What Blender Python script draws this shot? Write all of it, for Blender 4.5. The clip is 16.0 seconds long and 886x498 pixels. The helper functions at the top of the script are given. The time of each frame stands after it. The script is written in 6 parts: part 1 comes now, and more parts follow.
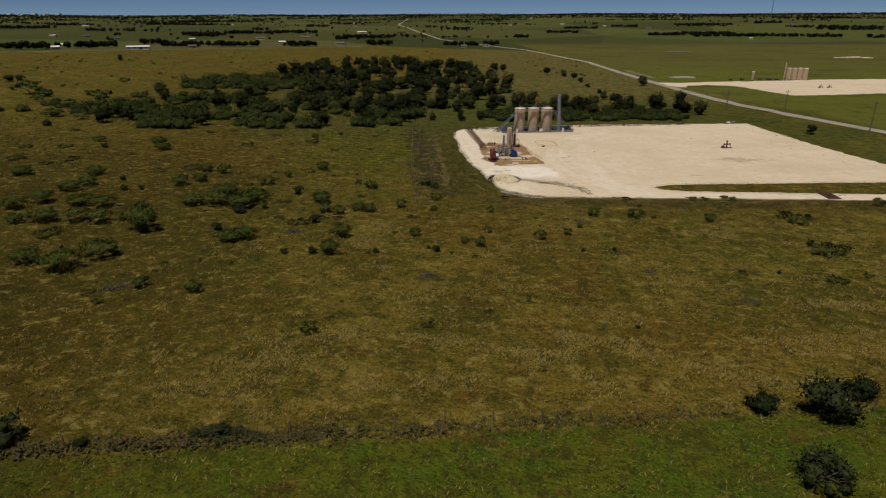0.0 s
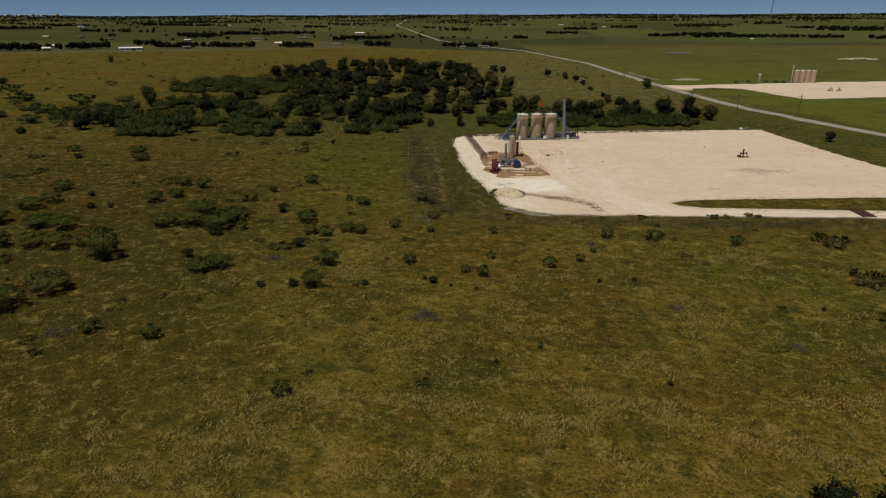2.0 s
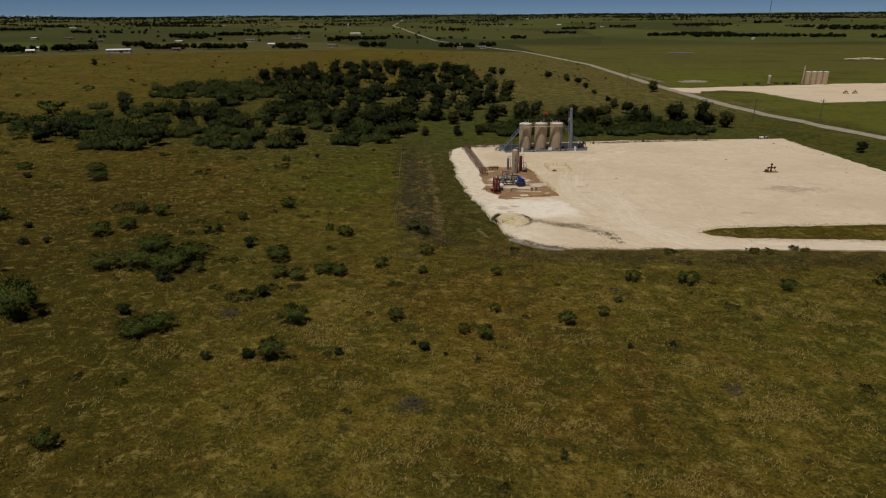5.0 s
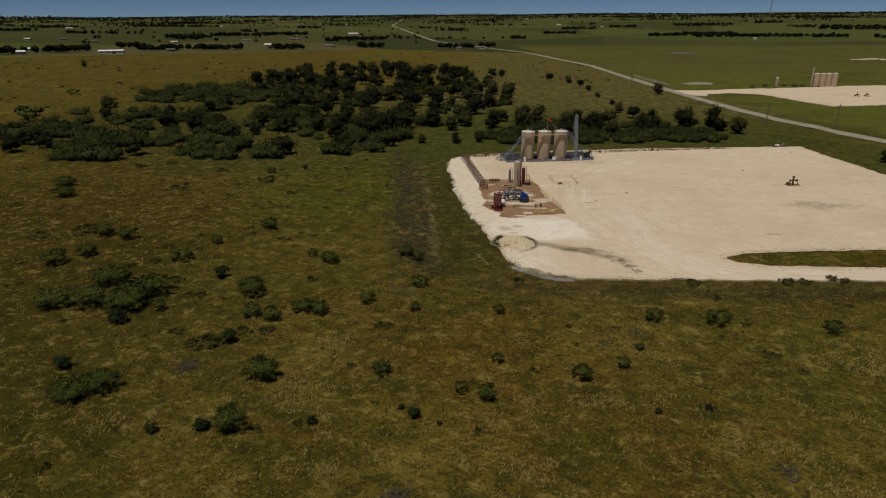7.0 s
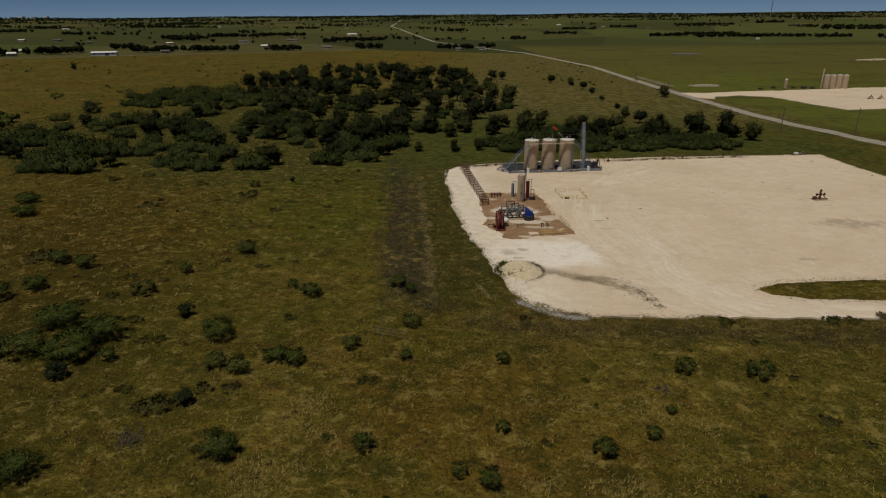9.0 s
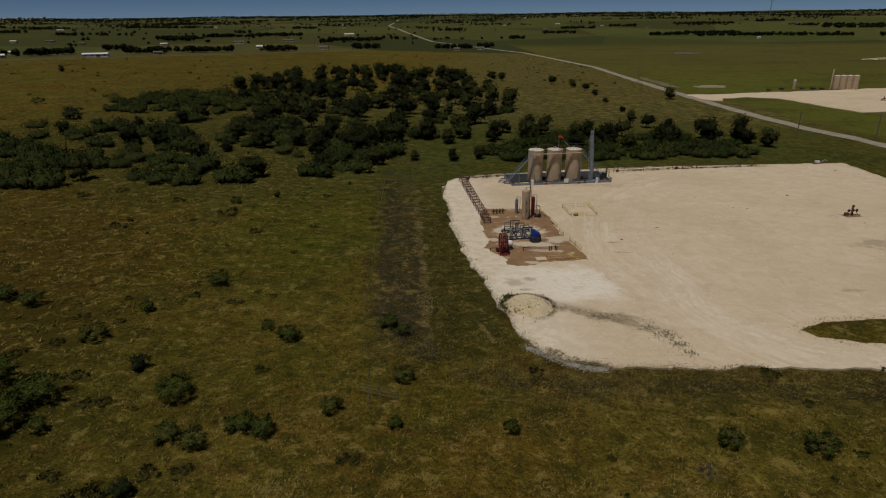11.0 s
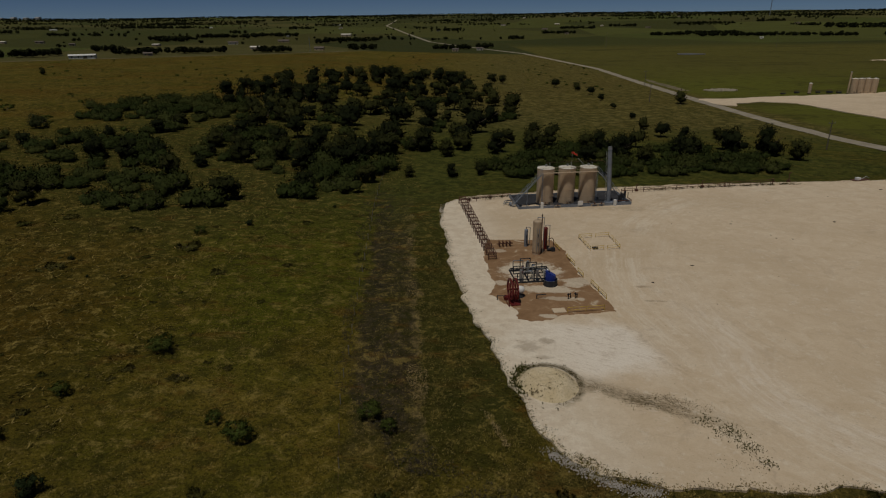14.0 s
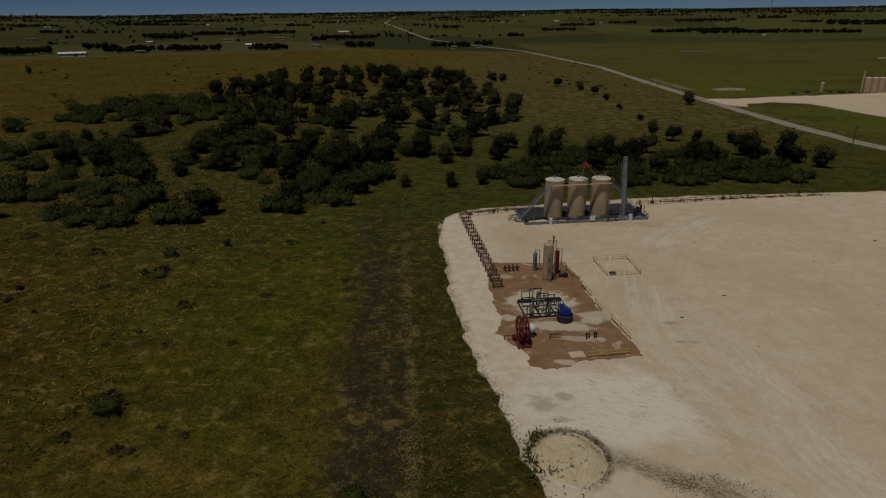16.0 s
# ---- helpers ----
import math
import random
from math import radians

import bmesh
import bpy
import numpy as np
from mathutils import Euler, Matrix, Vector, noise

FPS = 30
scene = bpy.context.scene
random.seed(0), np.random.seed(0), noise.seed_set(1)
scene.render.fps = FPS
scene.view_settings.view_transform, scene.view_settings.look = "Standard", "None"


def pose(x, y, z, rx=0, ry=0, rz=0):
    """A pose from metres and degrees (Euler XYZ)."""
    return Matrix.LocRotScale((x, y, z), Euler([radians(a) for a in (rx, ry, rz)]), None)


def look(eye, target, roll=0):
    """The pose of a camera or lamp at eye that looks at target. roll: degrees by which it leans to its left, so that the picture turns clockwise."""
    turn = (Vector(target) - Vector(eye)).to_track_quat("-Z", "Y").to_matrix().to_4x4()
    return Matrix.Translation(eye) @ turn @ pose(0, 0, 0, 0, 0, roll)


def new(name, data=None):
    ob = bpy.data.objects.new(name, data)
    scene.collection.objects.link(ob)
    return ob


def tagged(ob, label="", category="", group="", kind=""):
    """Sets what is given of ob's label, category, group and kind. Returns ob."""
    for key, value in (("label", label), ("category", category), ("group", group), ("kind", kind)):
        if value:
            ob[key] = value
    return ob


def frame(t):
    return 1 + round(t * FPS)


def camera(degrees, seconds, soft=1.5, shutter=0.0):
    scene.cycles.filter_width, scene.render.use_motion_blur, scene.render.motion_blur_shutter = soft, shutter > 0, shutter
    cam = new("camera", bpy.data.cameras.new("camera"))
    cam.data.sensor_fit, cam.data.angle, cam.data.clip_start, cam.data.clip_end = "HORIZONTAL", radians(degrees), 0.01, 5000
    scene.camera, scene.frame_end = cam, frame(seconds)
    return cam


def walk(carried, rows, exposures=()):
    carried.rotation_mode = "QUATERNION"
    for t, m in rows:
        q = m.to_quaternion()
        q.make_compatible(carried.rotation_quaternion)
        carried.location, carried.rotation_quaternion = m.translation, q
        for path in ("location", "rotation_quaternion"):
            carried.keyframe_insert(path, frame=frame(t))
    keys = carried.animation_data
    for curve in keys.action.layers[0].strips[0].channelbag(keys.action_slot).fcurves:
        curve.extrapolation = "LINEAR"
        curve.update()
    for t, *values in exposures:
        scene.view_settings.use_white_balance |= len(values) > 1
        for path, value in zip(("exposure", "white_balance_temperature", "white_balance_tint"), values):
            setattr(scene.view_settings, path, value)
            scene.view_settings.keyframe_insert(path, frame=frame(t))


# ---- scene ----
cam = camera(72.3, 16.0, soft=1.15)

# seconds, eye in metres, turn in degrees
PATH = [
    (0, 5.06, -2.767, 31.771, 68.9, 0.187, 6.143),
    (0.5, 4.758, 0.034, 31.788, 68.925, 0.093, 6.118),
    (1, 4.49, 2.758, 31.763, 68.934, 0.093, 6.084),
    (1.5, 4.28, 5.606, 31.77, 68.935, 0.187, 6.078),
    (2, 3.962, 8.432, 31.809, 68.96, 0.187, 6.018),
    (2.5, 3.726, 11.402, 31.882, 68.904, 0.187, 5.956),
    (3, 3.481, 14.159, 31.923, 68.929, 0.187, 5.895),
    (3.5, 3.268, 16.978, 32.004, 68.929, 0.187, 5.895),
    (4, 3.089, 19.874, 31.929, 68.927, 0.28, 5.829),
    (6.5, 2.25, 34.192, 32.131, 68.989, 0.373, 5.729),
    (7, 2.166, 36.938, 32.254, 68.934, 0.373, 5.698),
    (7.5, 2.065, 39.649, 32.32, 68.963, 0.467, 5.723),
    (8, 1.893, 42.561, 32.286, 68.934, 0.467, 5.662),
    (8.5, 1.718, 45.38, 32.294, 68.934, 0.467, 5.662),
    (9, 1.556, 48.281, 32.317, 68.961, 0.467, 5.662),
    (11.5, 0.468, 62.582, 32.617, 68.902, 0.653, 5.468),
    (12, 0.264, 65.469, 32.677, 68.918, 0.653, 5.44),
    (12.5, -0.025, 68.48, 32.688, 68.862, 0.653, 5.379),
    (13, -0.305, 71.435, 32.666, 68.862, 0.56, 5.384),
    (13.5, -0.483, 74.356, 32.726, 68.861, 0.653, 5.348),
    (14, -0.829, 77.404, 32.632, 68.898, 0.653, 5.346),
    (14.5, -1.119, 80.357, 32.635, 68.923, 0.653, 5.285),
    (15, -1.363, 83.257, 32.594, 68.96, 0.653, 5.282),
    (15.5, -1.624, 86.12, 32.616, 68.907, 0.653, 5.282),
    (15.7, -1.749, 87.265, 32.592, 68.907, 0.653, 5.282),
    (16, -1.936, 88.983, 32.557, 68.65, 0.652, 5.229),
]
# the picture darkens while the flight goes on
walk(cam, [(t, pose(x, y, z, rx, ry, rz)) for t, x, y, z, rx, ry, rz in PATH],
     exposures=[(0, -0.28), (4, -0.40), (8, -0.58), (12, -0.95), (16, -1.37)])

# ---- light ----
SUN_AZ, SUN_EL = radians(205), radians(70)   # azimuth clockwise from +y
world = bpy.data.worlds.new("world")
scene.world = world
world.use_nodes = True
wn = world.node_tree
sky = wn.nodes.new("ShaderNodeTexSky")
sky.sky_type = "NISHITA"
sky.sun_disc = False
sky.sun_elevation, sky.sun_rotation = SUN_EL, SUN_AZ
sky.altitude, sky.air_density, sky.dust_density, sky.ozone_density = 4000, 0.5, 0.0, 6.0
wn.links.new(sky.outputs[0], wn.nodes["Background"].inputs[0])
wn.nodes["Background"].inputs[1].default_value = 0.049
sun = new("sun", bpy.data.lights.new("sun", "SUN"))
sun.data.energy, sun.data.angle, sun.data.color = 3.8, radians(0.53), (1.0, 0.95, 0.87)
sun_way = Vector((math.sin(SUN_AZ) * math.cos(SUN_EL), math.cos(SUN_AZ) * math.cos(SUN_EL), math.sin(SUN_EL)))
sun.matrix_world = look(sun_way * 300, (0, 0, 0))


# ---- lie of the land ----
def ease(a, b, v):
    t = min(1.0, max(0.0, (v - a) / (b - a)))
    return t * t * (3 - 2 * t)


def pad_z(x, y):
    return -2.75 - 0.018 * (y - 125)


def field_z(x, y):
    r = math.hypot(x, y)
    fx = -25.2 * math.tanh(x / 900) if x < 0 else -1.12 * (1 - math.exp(-x / 40))
    near = fx - 13.72 * math.tanh(y / 700)
    return near * (1 - ease(800, 2600, r)) + 32 * ease(800, 4600, r)


def gz(x, y):
    u, v = max(-16 - x, x - 120, 0), max(108 - y, y - 250, 0)
    m = 1 - ease(0, 40, math.hypot(u, v))
    return field_z(x, y) * (1 - m) + pad_z(x, y) * m


TURN = radians(12)     # the pad's own axes lean by this much


def plan(u, v):
    """Pad axes (u along the tank row, v towards the tanks) to the world."""
    return (u * math.cos(TURN) - v * math.sin(TURN), 125 + u * math.sin(TURN) + v * math.cos(TURN))


def on_pad(u, v, dz=0.0, rz=0.0):
    x, y = plan(u, v)
    return pose(x, y, pad_z(x, y) + dz, 0, 0, 12 + rz)


# ---- materials ----
def material(name, build, rough=0.9, metal=0.0):
    m = bpy.data.materials.new(name)
    m.use_nodes = True
    bsdf = m.node_tree.nodes["Principled BSDF"]
    bsdf.inputs["Roughness"].default_value = rough
    bsdf.inputs["Metallic"].default_value = metal
    bsdf.inputs["Specular IOR Level"].default_value = 0.25
    build(Nodes(m.node_tree, bsdf))
    return m


class Nodes:
    """Small helper to write node trees."""

    def __init__(self, tree, bsdf):
        self.tree, self.bsdf = tree, bsdf
        self.geo = tree.nodes.new("ShaderNodeNewGeometry")
        self.tex = tree.nodes.new("ShaderNodeTexCoord")
        self.pos = self.geo.outputs["Position"]
        self.obj = self.tex.outputs["Object"]

    def put(self, socket, value):
        if hasattr(value, "links"):
            self.tree.links.new(value, socket)
        elif isinstance(value, (tuple, list)) and len(value) == 3 and socket.type == "RGBA":
            socket.default_value = (*value, 1)
        else:
            socket.default_value = value

    def noise(self, scale, detail=3, rough=0.55, at=None, warp=0.0):
        n = self.tree.nodes.new("ShaderNodeTexNoise")
        n.inputs["Scale"].default_value, n.inputs["Detail"].default_value = scale, detail
        n.inputs["Roughness"].default_value, n.inputs["Distortion"].default_value = rough, warp
        self.put(n.inputs["Vector"], at or self.pos)
        return n.outputs["Fac"]

    def voronoi(self, scale, at=None, out="Distance", feature="F1"):
        n = self.tree.nodes.new("ShaderNodeTexVoronoi")
        n.feature = feature
        n.inputs["Scale"].default_value = scale
        self.put(n.inputs["Vector"], at or self.pos)
        return n.outputs[out]

    def stretch(self, sx, sy, sz, at=None, rz=0.0):
        n = self.tree.nodes.new("ShaderNodeMapping")
        n.inputs["Scale"].default_value = (sx, sy, sz)
        n.inputs["Rotation"].default_value = (0, 0, rz)
        self.put(n.inputs["Vector"], at or self.pos)
        return n.outputs["Vector"]

    def span(self, value, a, b, lo=0.0, hi=1.0):
        n = self.tree.nodes.new("ShaderNodeMapRange")
        n.interpolation_type = "SMOOTHSTEP"
        for k, v in zip(("Value", "From Min", "From Max", "To Min", "To Max"), (value, a, b, lo, hi)):
            self.put(n.inputs[k], v)
        return n.outputs["Result"]

    def maths(self, op, a, b=0.0, c=0.0):
        n = self.tree.nodes.new("ShaderNodeMath")
        n.operation = op
        for s, v in zip(n.inputs, (a, b, c)):
            self.put(s, v)
        return n.outputs[0]

    def xyz(self, at=None):
        n = self.tree.nodes.new("ShaderNodeSeparateXYZ")
        self.put(n.inputs[0], at or self.pos)
        return n.outputs[0], n.outputs[1], n.outputs[2]

    def mix(self, fac, a, b, mode="MIX"):
        n = self.tree.nodes.new("ShaderNodeMix")
        n.data_type, n.blend_type = "RGBA", mode
        self.put(n.inputs[0], fac)
        self.put(n.inputs[6], a)
        self.put(n.inputs[7], b)
        return n.outputs[2]

    def ramp(self, fac, *stops):
        n = self.tree.nodes.new("ShaderNodeValToRGB")
        e = n.color_ramp.elements
        while len(e) < len(stops):
            e.new(0.5)
        for el, (p, c) in zip(e, stops):
            el.position, el.color = p, (*c, 1)
        self.put(n.inputs[0], fac)
        return n.outputs[0]

    def pair(self, a, b):
        n = self.tree.nodes.new("ShaderNodeCombineXYZ")
        self.put(n.inputs[0], a)
        self.put(n.inputs[1], b)
        return n.outputs[0]

    def random(self):
        return self.tree.nodes.new("ShaderNodeObjectInfo").outputs["Random"]

    def island(self):
        return self.geo.outputs["Random Per Island"]

    def colour(self, c):
        self.put(self.bsdf.inputs["Base Color"], c)

    def matte(self):
        self.bsdf.inputs["Specular IOR Level"].default_value = 0.04

    def rough(self, v):
        self.put(self.bsdf.inputs["Roughness"], v)

    def bump(self, height, strength=0.5, distance=0.1):
        n = self.tree.nodes.new("ShaderNodeBump")
        n.inputs["Strength"].default_value, n.inputs["Distance"].default_value = strength, distance
        self.put(n.inputs["Height"], height)
        self.tree.links.new(n.outputs[0], self.bsdf.inputs["Normal"])


def field_colour(n):
    """Rough pasture: olive and straw with rusty patches; shared by soil and tufts."""
    big = n.noise(0.018, 4, 0.6)
    mid = n.noise(0.09, 4, 0.6, warp=0.6)
    fine = n.noise(1.3, 4, 0.7)
    c = n.ramp(mid, (0.30, (0.074, 0.064, 0.010)), (0.46, (0.126, 0.100, 0.014)), (0.60, (0.178, 0.132, 0.021)), (0.75, (0.262, 0.195, 0.044)))
    c = n.mix(n.span(big, 0.44, 0.62, 0, 0.7), c, (0.140, 0.075, 0.010))
    c = n.mix(n.span(n.noise(0.035, 3, 0.5), 0.48, 0.64, 0, 0.6), c, (0.082, 0.084, 0.009))
    c = n.mix(n.span(fine, 0.35, 0.75, 0, 0.55), c, n.mix(0.5, c, (0.02, 0.018, 0.006)))
    x, y, _ = n.xyz()
    # straw band along the south fence
    line = n.maths("SUBTRACT", y, n.maths("MULTIPLY_ADD", x, 0.235, 47.0))
    band = n.maths("MULTIPLY", n.span(n.maths("ABSOLUTE", n.maths("ADD", line, n.maths("MULTIPLY", n.noise(0.1, 3), 8))), 2, 12, 1, 0), n.span(n.noise(0.25, 4, 0.7, n.stretch(0.4, 1.3, 1, rz=radians(-13))), 0.42, 0.6))
    c = n.mix(n.maths("MULTIPLY", band, 0.7), c, (0.215, 0.150, 0.024))
    # lush green beyond the south fence and in the wet strip beside the trees
    south = n.span(n.maths("ADD", n.maths("SUBTRACT", y, n.maths("MULTIPLY_ADD", x, 0.235, 38.6)), n.maths("MULTIPLY", n.noise(0.5, 3), 2.0)), -0.2, 1.2, 1, 0)
    lush = n.mix(n.span(n.noise(0.14, 3), 0.4, 0.65), (0.100, 0.108, 0.009), (0.068, 0.108, 0.008))
    lush = n.mix(n.span(fine, 0.4, 0.7, 0, 0.5), lush, (0.045, 0.06, 0.009))
    c = n.mix(south, c, lush)
    dx, dy = n.maths("ADD", x, 32), n.maths("SUBTRACT", y, 170)
    wet = n.maths("SQRT", n.maths("ADD", n.maths("MULTIPLY", n.maths("MULTIPLY", dx, dx), 4.0), n.maths("MULTIPLY", dy, dy)))
    wet = n.span(n.maths("ADD", wet, n.maths("MULTIPLY", n.noise(0.07, 3), 50)), 40, 85, 0.85, 0)
    c = n.mix(wet, c, n.mix(n.noise(0.2, 3), (0.125, 0.122, 0.010), (0.062, 0.085, 0.009)))
    # stripped right-of-way beside the pad, its grassy margin and two straw windrows
    lane = n.maths("ADD", x, n.maths("MULTIPLY_ADD", y, 0.155, -6.4))
    lane = n.maths("ADD", lane, n.maths("MULTIPLY_ADD", n.noise(0.22, 5, 0.7), 6.0, -3.0))
    reach = n.maths("MULTIPLY", n.span(y, 112, 128), n.span(y, 205, 220, 1, 0))
    margin = n.maths("MULTIPLY", n.maths("MULTIPLY", n.span(lane, 3.5, 5), n.span(lane, 13, 17, 1, 0)), reach)
    c = n.mix(n.maths("MULTIPLY", margin, 0.85), c, n.mix(n.span(n.noise(0.5, 4, 0.7), 0.4, 0.62), (0.070, 0.066, 0.016), (0.032, 0.040, 0.010)))
    hem = n.maths("SUBTRACT", n.maths("MULTIPLY_ADD", x, 0.066, 116.3), y)
    hem = n.maths("ADD", hem, n.maths("MULTIPLY_ADD", n.noise(0.25, 5, 0.7), 7.0, -3.5))
    hem = n.maths("MULTIPLY", n.maths("MULTIPLY", n.span(hem, -3, -1), n.span(hem, 4, 10, 1, 0)), n.maths("MULTIPLY", n.span(x, -4, 6), n.span(x, 95, 115, 1, 0)))
    c = n.mix(n.maths("MULTIPLY", hem, 0.4), c, n.mix(n.noise(0.6, 4, 0.7), (0.088, 0.064, 0.036), (0.040, 0.036, 0.016)))
    stripped = n.maths("MULTIPLY", n.maths("MULTIPLY", n.span(lane, -2.6, -1.2), n.span(lane, 4.2, 5.6, 1, 0)), reach)
    bare = n.mix(n.span(n.noise(1.1, 4, 0.75), 0.38, 0.62), (0.026, 0.026, 0.014), (0.070, 0.054, 0.038))
    bare = n.mix(n.span(n.noise(0.07, 3), 0.5, 0.62, 0, 0.5), bare, (0.070, 0.048, 0.040))
    c = n.mix(n.maths("MULTIPLY", stripped, 0.85), c, bare)
    straw = n.maths("MULTIPLY", n.span(n.maths("ABSOLUTE", n.maths("SUBTRACT", lane, 4.8)), 0.3, 0.8, 1, 0), n.span(n.noise(0.13, 4, 0.7), 0.47, 0.60))
    c = n.mix(n.maths("MULTIPLY", n.maths("MULTIPLY", straw, reach), 0.8), c, (0.30, 0.22, 0.10))
    # darker green undergrowth in and round the grove
    gx, gy = n.maths("DIVIDE", n.maths("ADD", x, 62), 98), n.maths("DIVIDE", n.maths("SUBTRACT", y, 275), 112)
    wood = n.maths("ADD", n.maths("ADD", n.maths("MULTIPLY", gx, gx), n.maths("MULTIPLY", gy, gy)), n.maths("MULTIPLY", n.noise(0.03, 4, 0.6), 1.1))
    under = n.mix(n.noise(0.12, 4, 0.6), (0.085, 0.086, 0.018), (0.038, 0.055, 0.013))
    c = n.mix(n.span(wood, 1.0, 1.75, 0.85, 0), c, under)
    hx, hy = n.maths("DIVIDE", n.maths("SUBTRACT", x, 38), 55), n.maths("DIVIDE", n.maths("SUBTRACT", y, 240), 22)
    wood = n.maths("ADD", n.maths("ADD", n.maths("MULTIPLY", hx, hx), n.maths("MULTIPLY", hy, hy)), n.maths("MULTIPLY", n.noise(0.06, 4, 0.6), 0.9))
    c = n.mix(n.span(wood, 1.1, 1.8, 0.85, 0), c, under)
    # rank weeds, straw flecks and a browner west, also painted darker for lens falloff
    c = n.mix(n.span(n.noise(0.13, 6, 0.75), 0.53, 0.64, 0, 0.5), c, (0.056, 0.048, 0.010))
    c = n.mix(n.span(n.noise(0.22, 5, 0.7, n.stretch(0.7, 1.4, 1, rz=0.3)), 0.54, 0.66, 0, 0.6), c, (0.130, 0.066, 0.014))
    c = n.mix(n.span(n.noise(0.75, 5, 0.75), 0.53, 0.63, 0, 0.55), c, (0.040, 0.038, 0.009))
    c = n.mix(n.span(n.noise(0.5, 5, 0.75, n.stretch(0.6, 1.5, 1, rz=-0.2)), 0.58, 0.68, 0, 0.5), c, (0.27, 0.195, 0.055))
    c = n.mix(n.span(n.noise(0.3, 4, 0.7), 0.52, 0.64, 0, 0.6), c, (0.040, 0.043, 0.008))
    c = n.mix(n.span(n.noise(1.9, 3, 0.7), 0.55, 0.72, 0, 0.5), c, (0.25, 0.185, 0.038))
    c = n.mix(n.span(n.noise(3.3, 3, 0.7), 0.48, 0.66, 0, 0.7), c, (0.026, 0.025, 0.005))
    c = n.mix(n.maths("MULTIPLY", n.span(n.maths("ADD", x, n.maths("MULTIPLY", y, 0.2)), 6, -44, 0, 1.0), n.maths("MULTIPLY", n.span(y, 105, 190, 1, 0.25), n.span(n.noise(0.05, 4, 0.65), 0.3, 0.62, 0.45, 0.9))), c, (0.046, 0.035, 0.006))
    # clumps and gaps of the sward
    clump = n.noise(0.55, 6, 0.82, warp=0.4)
    dry_land = n.maths("SUBTRACT", 1.0, south)
    c = n.mix(n.maths("MULTIPLY", dry_land, n.span(clump, 0.53, 0.62, 0, 0.55)), c, (0.30, 0.225, 0.062))
    c = n.mix(n.span(clump, 0.47, 0.39, 0, 0.6), c, (0.034, 0.032, 0.007))
    # greener ground north and east of the pad
    moist = n.maths("MULTIPLY", n.maths("MAXIMUM", n.span(x, 62, 96), n.span(n.maths("SUBTRACT", y, n.maths("MULTIPLY", x, 0.2)), 198, 212)), n.maths("MULTIPLY", n.span(y, 128, 160), n.span(x, -34, -18)))
    moist = n.maths("MULTIPLY", moist, n.span(n.noise(0.06, 4, 0.65), 0.32, 0.6, 0.35, 0.9))
    c = n.mix(n.maths("MULTIPLY", moist, n.span(y, 300, 380, 1, 0)), c, n.mix(n.span(n.noise(0.5, 5, 0.75), 0.4, 0.6), (0.092, 0.094, 0.020), (0.034, 0.044, 0.010)))
    # paler speckled upland between the grove and the road
    upland = n.maths("MULTIPLY", n.span(y, 262, 320), n.span(n.maths("ADD", x, n.maths("MULTIPLY", n.noise(0.02, 3), 60)), -60, 40))
    speck = n.mix(n.span(n.noise(0.33, 6, 0.8), 0.44, 0.60), (0.062, 0.056, 0.016), (0.190, 0.155, 0.050))
    c = n.mix(n.maths("MULTIPLY", upland, 0.75), c, speck)
    return c, x, y, fine


def far_colour(n, c, x, y):
    """Patchwork of greener fields in the distance."""
    cells = n.voronoi(0.0040, n.stretch(0.9, 0.55, 0, rz=0.25), "Color")
    sep = n.tree.nodes.new("ShaderNodeSeparateColor")
    n.put(sep.inputs[0], cells)
    patch = n.ramp(sep.outputs[0], (0.0, (0.062, 0.056, 0.020)), (0.22, (0.088, 0.096, 0.026)), (0.42, (0.052, 0.056, 0.018)), (0.6, (0.098, 0.090, 0.032)), (0.75, (0.072, 0.086, 0.022)), (0.88, (0.044, 0.050, 0.017)))
    patch = n.mix(n.span(n.noise(0.02, 4, 0.65), 0.4, 0.7, 0, 0.5), patch, (0.060, 0.056, 0.018))
    east = n.span(n.maths("SUBTRACT", x, n.maths("MULTIPLY_ADD", y, -0.145, 160.0)), -3, 6)
    east = n.maths("MULTIPLY", east, n.span(y, 60, 240))
    north = n.maths("MAXIMUM", n.span(n.maths("SUBTRACT", y, n.maths("MULTIPLY", x, 1.2)), 1024, 1032), n.span(y, 828, 834))
    pasture = n.mix(n.span(n.maths("ADD", y, n.maths("MULTIPLY", n.noise(0.01, 3), 200)), 520, 760), (0.112, 0.116, 0.020), (0.108, 0.098, 0.024))
    pasture = n.mix(n.span(n.noise(0.03, 4, 0.6, n.stretch(0.35, 1, 1)), 0.5, 0.68, 0, 0.6), pasture, (0.062, 0.054, 0.017))
    pasture = n.mix(n.span(n.noise(0.09, 6, 0.78), 0.52, 0.63, 0, 0.55), pasture, (0.042, 0.042, 0.010))
    pasture = n.mix(n.span(n.noise(0.05, 6, 0.78), 0.56, 0.68, 0, 0.5), pasture, (0.120, 0.100, 0.026))
    pasture = n.mix(n.span(n.noise(0.3, 6, 0.8), 0.5, 0.62, 0, 0.5), pasture, (0.050, 0.050, 0.012))
    c = n.mix(east, c, n.mix(n.span(y, 950, 1150), pasture, patch))
    return n.mix(n.maths("MULTIPLY", north, n.maths("SUBTRACT", 1.0, n.maths("MULTIPLY", east, n.span(y, 950, 1150, 1, 0)))), c, patch)


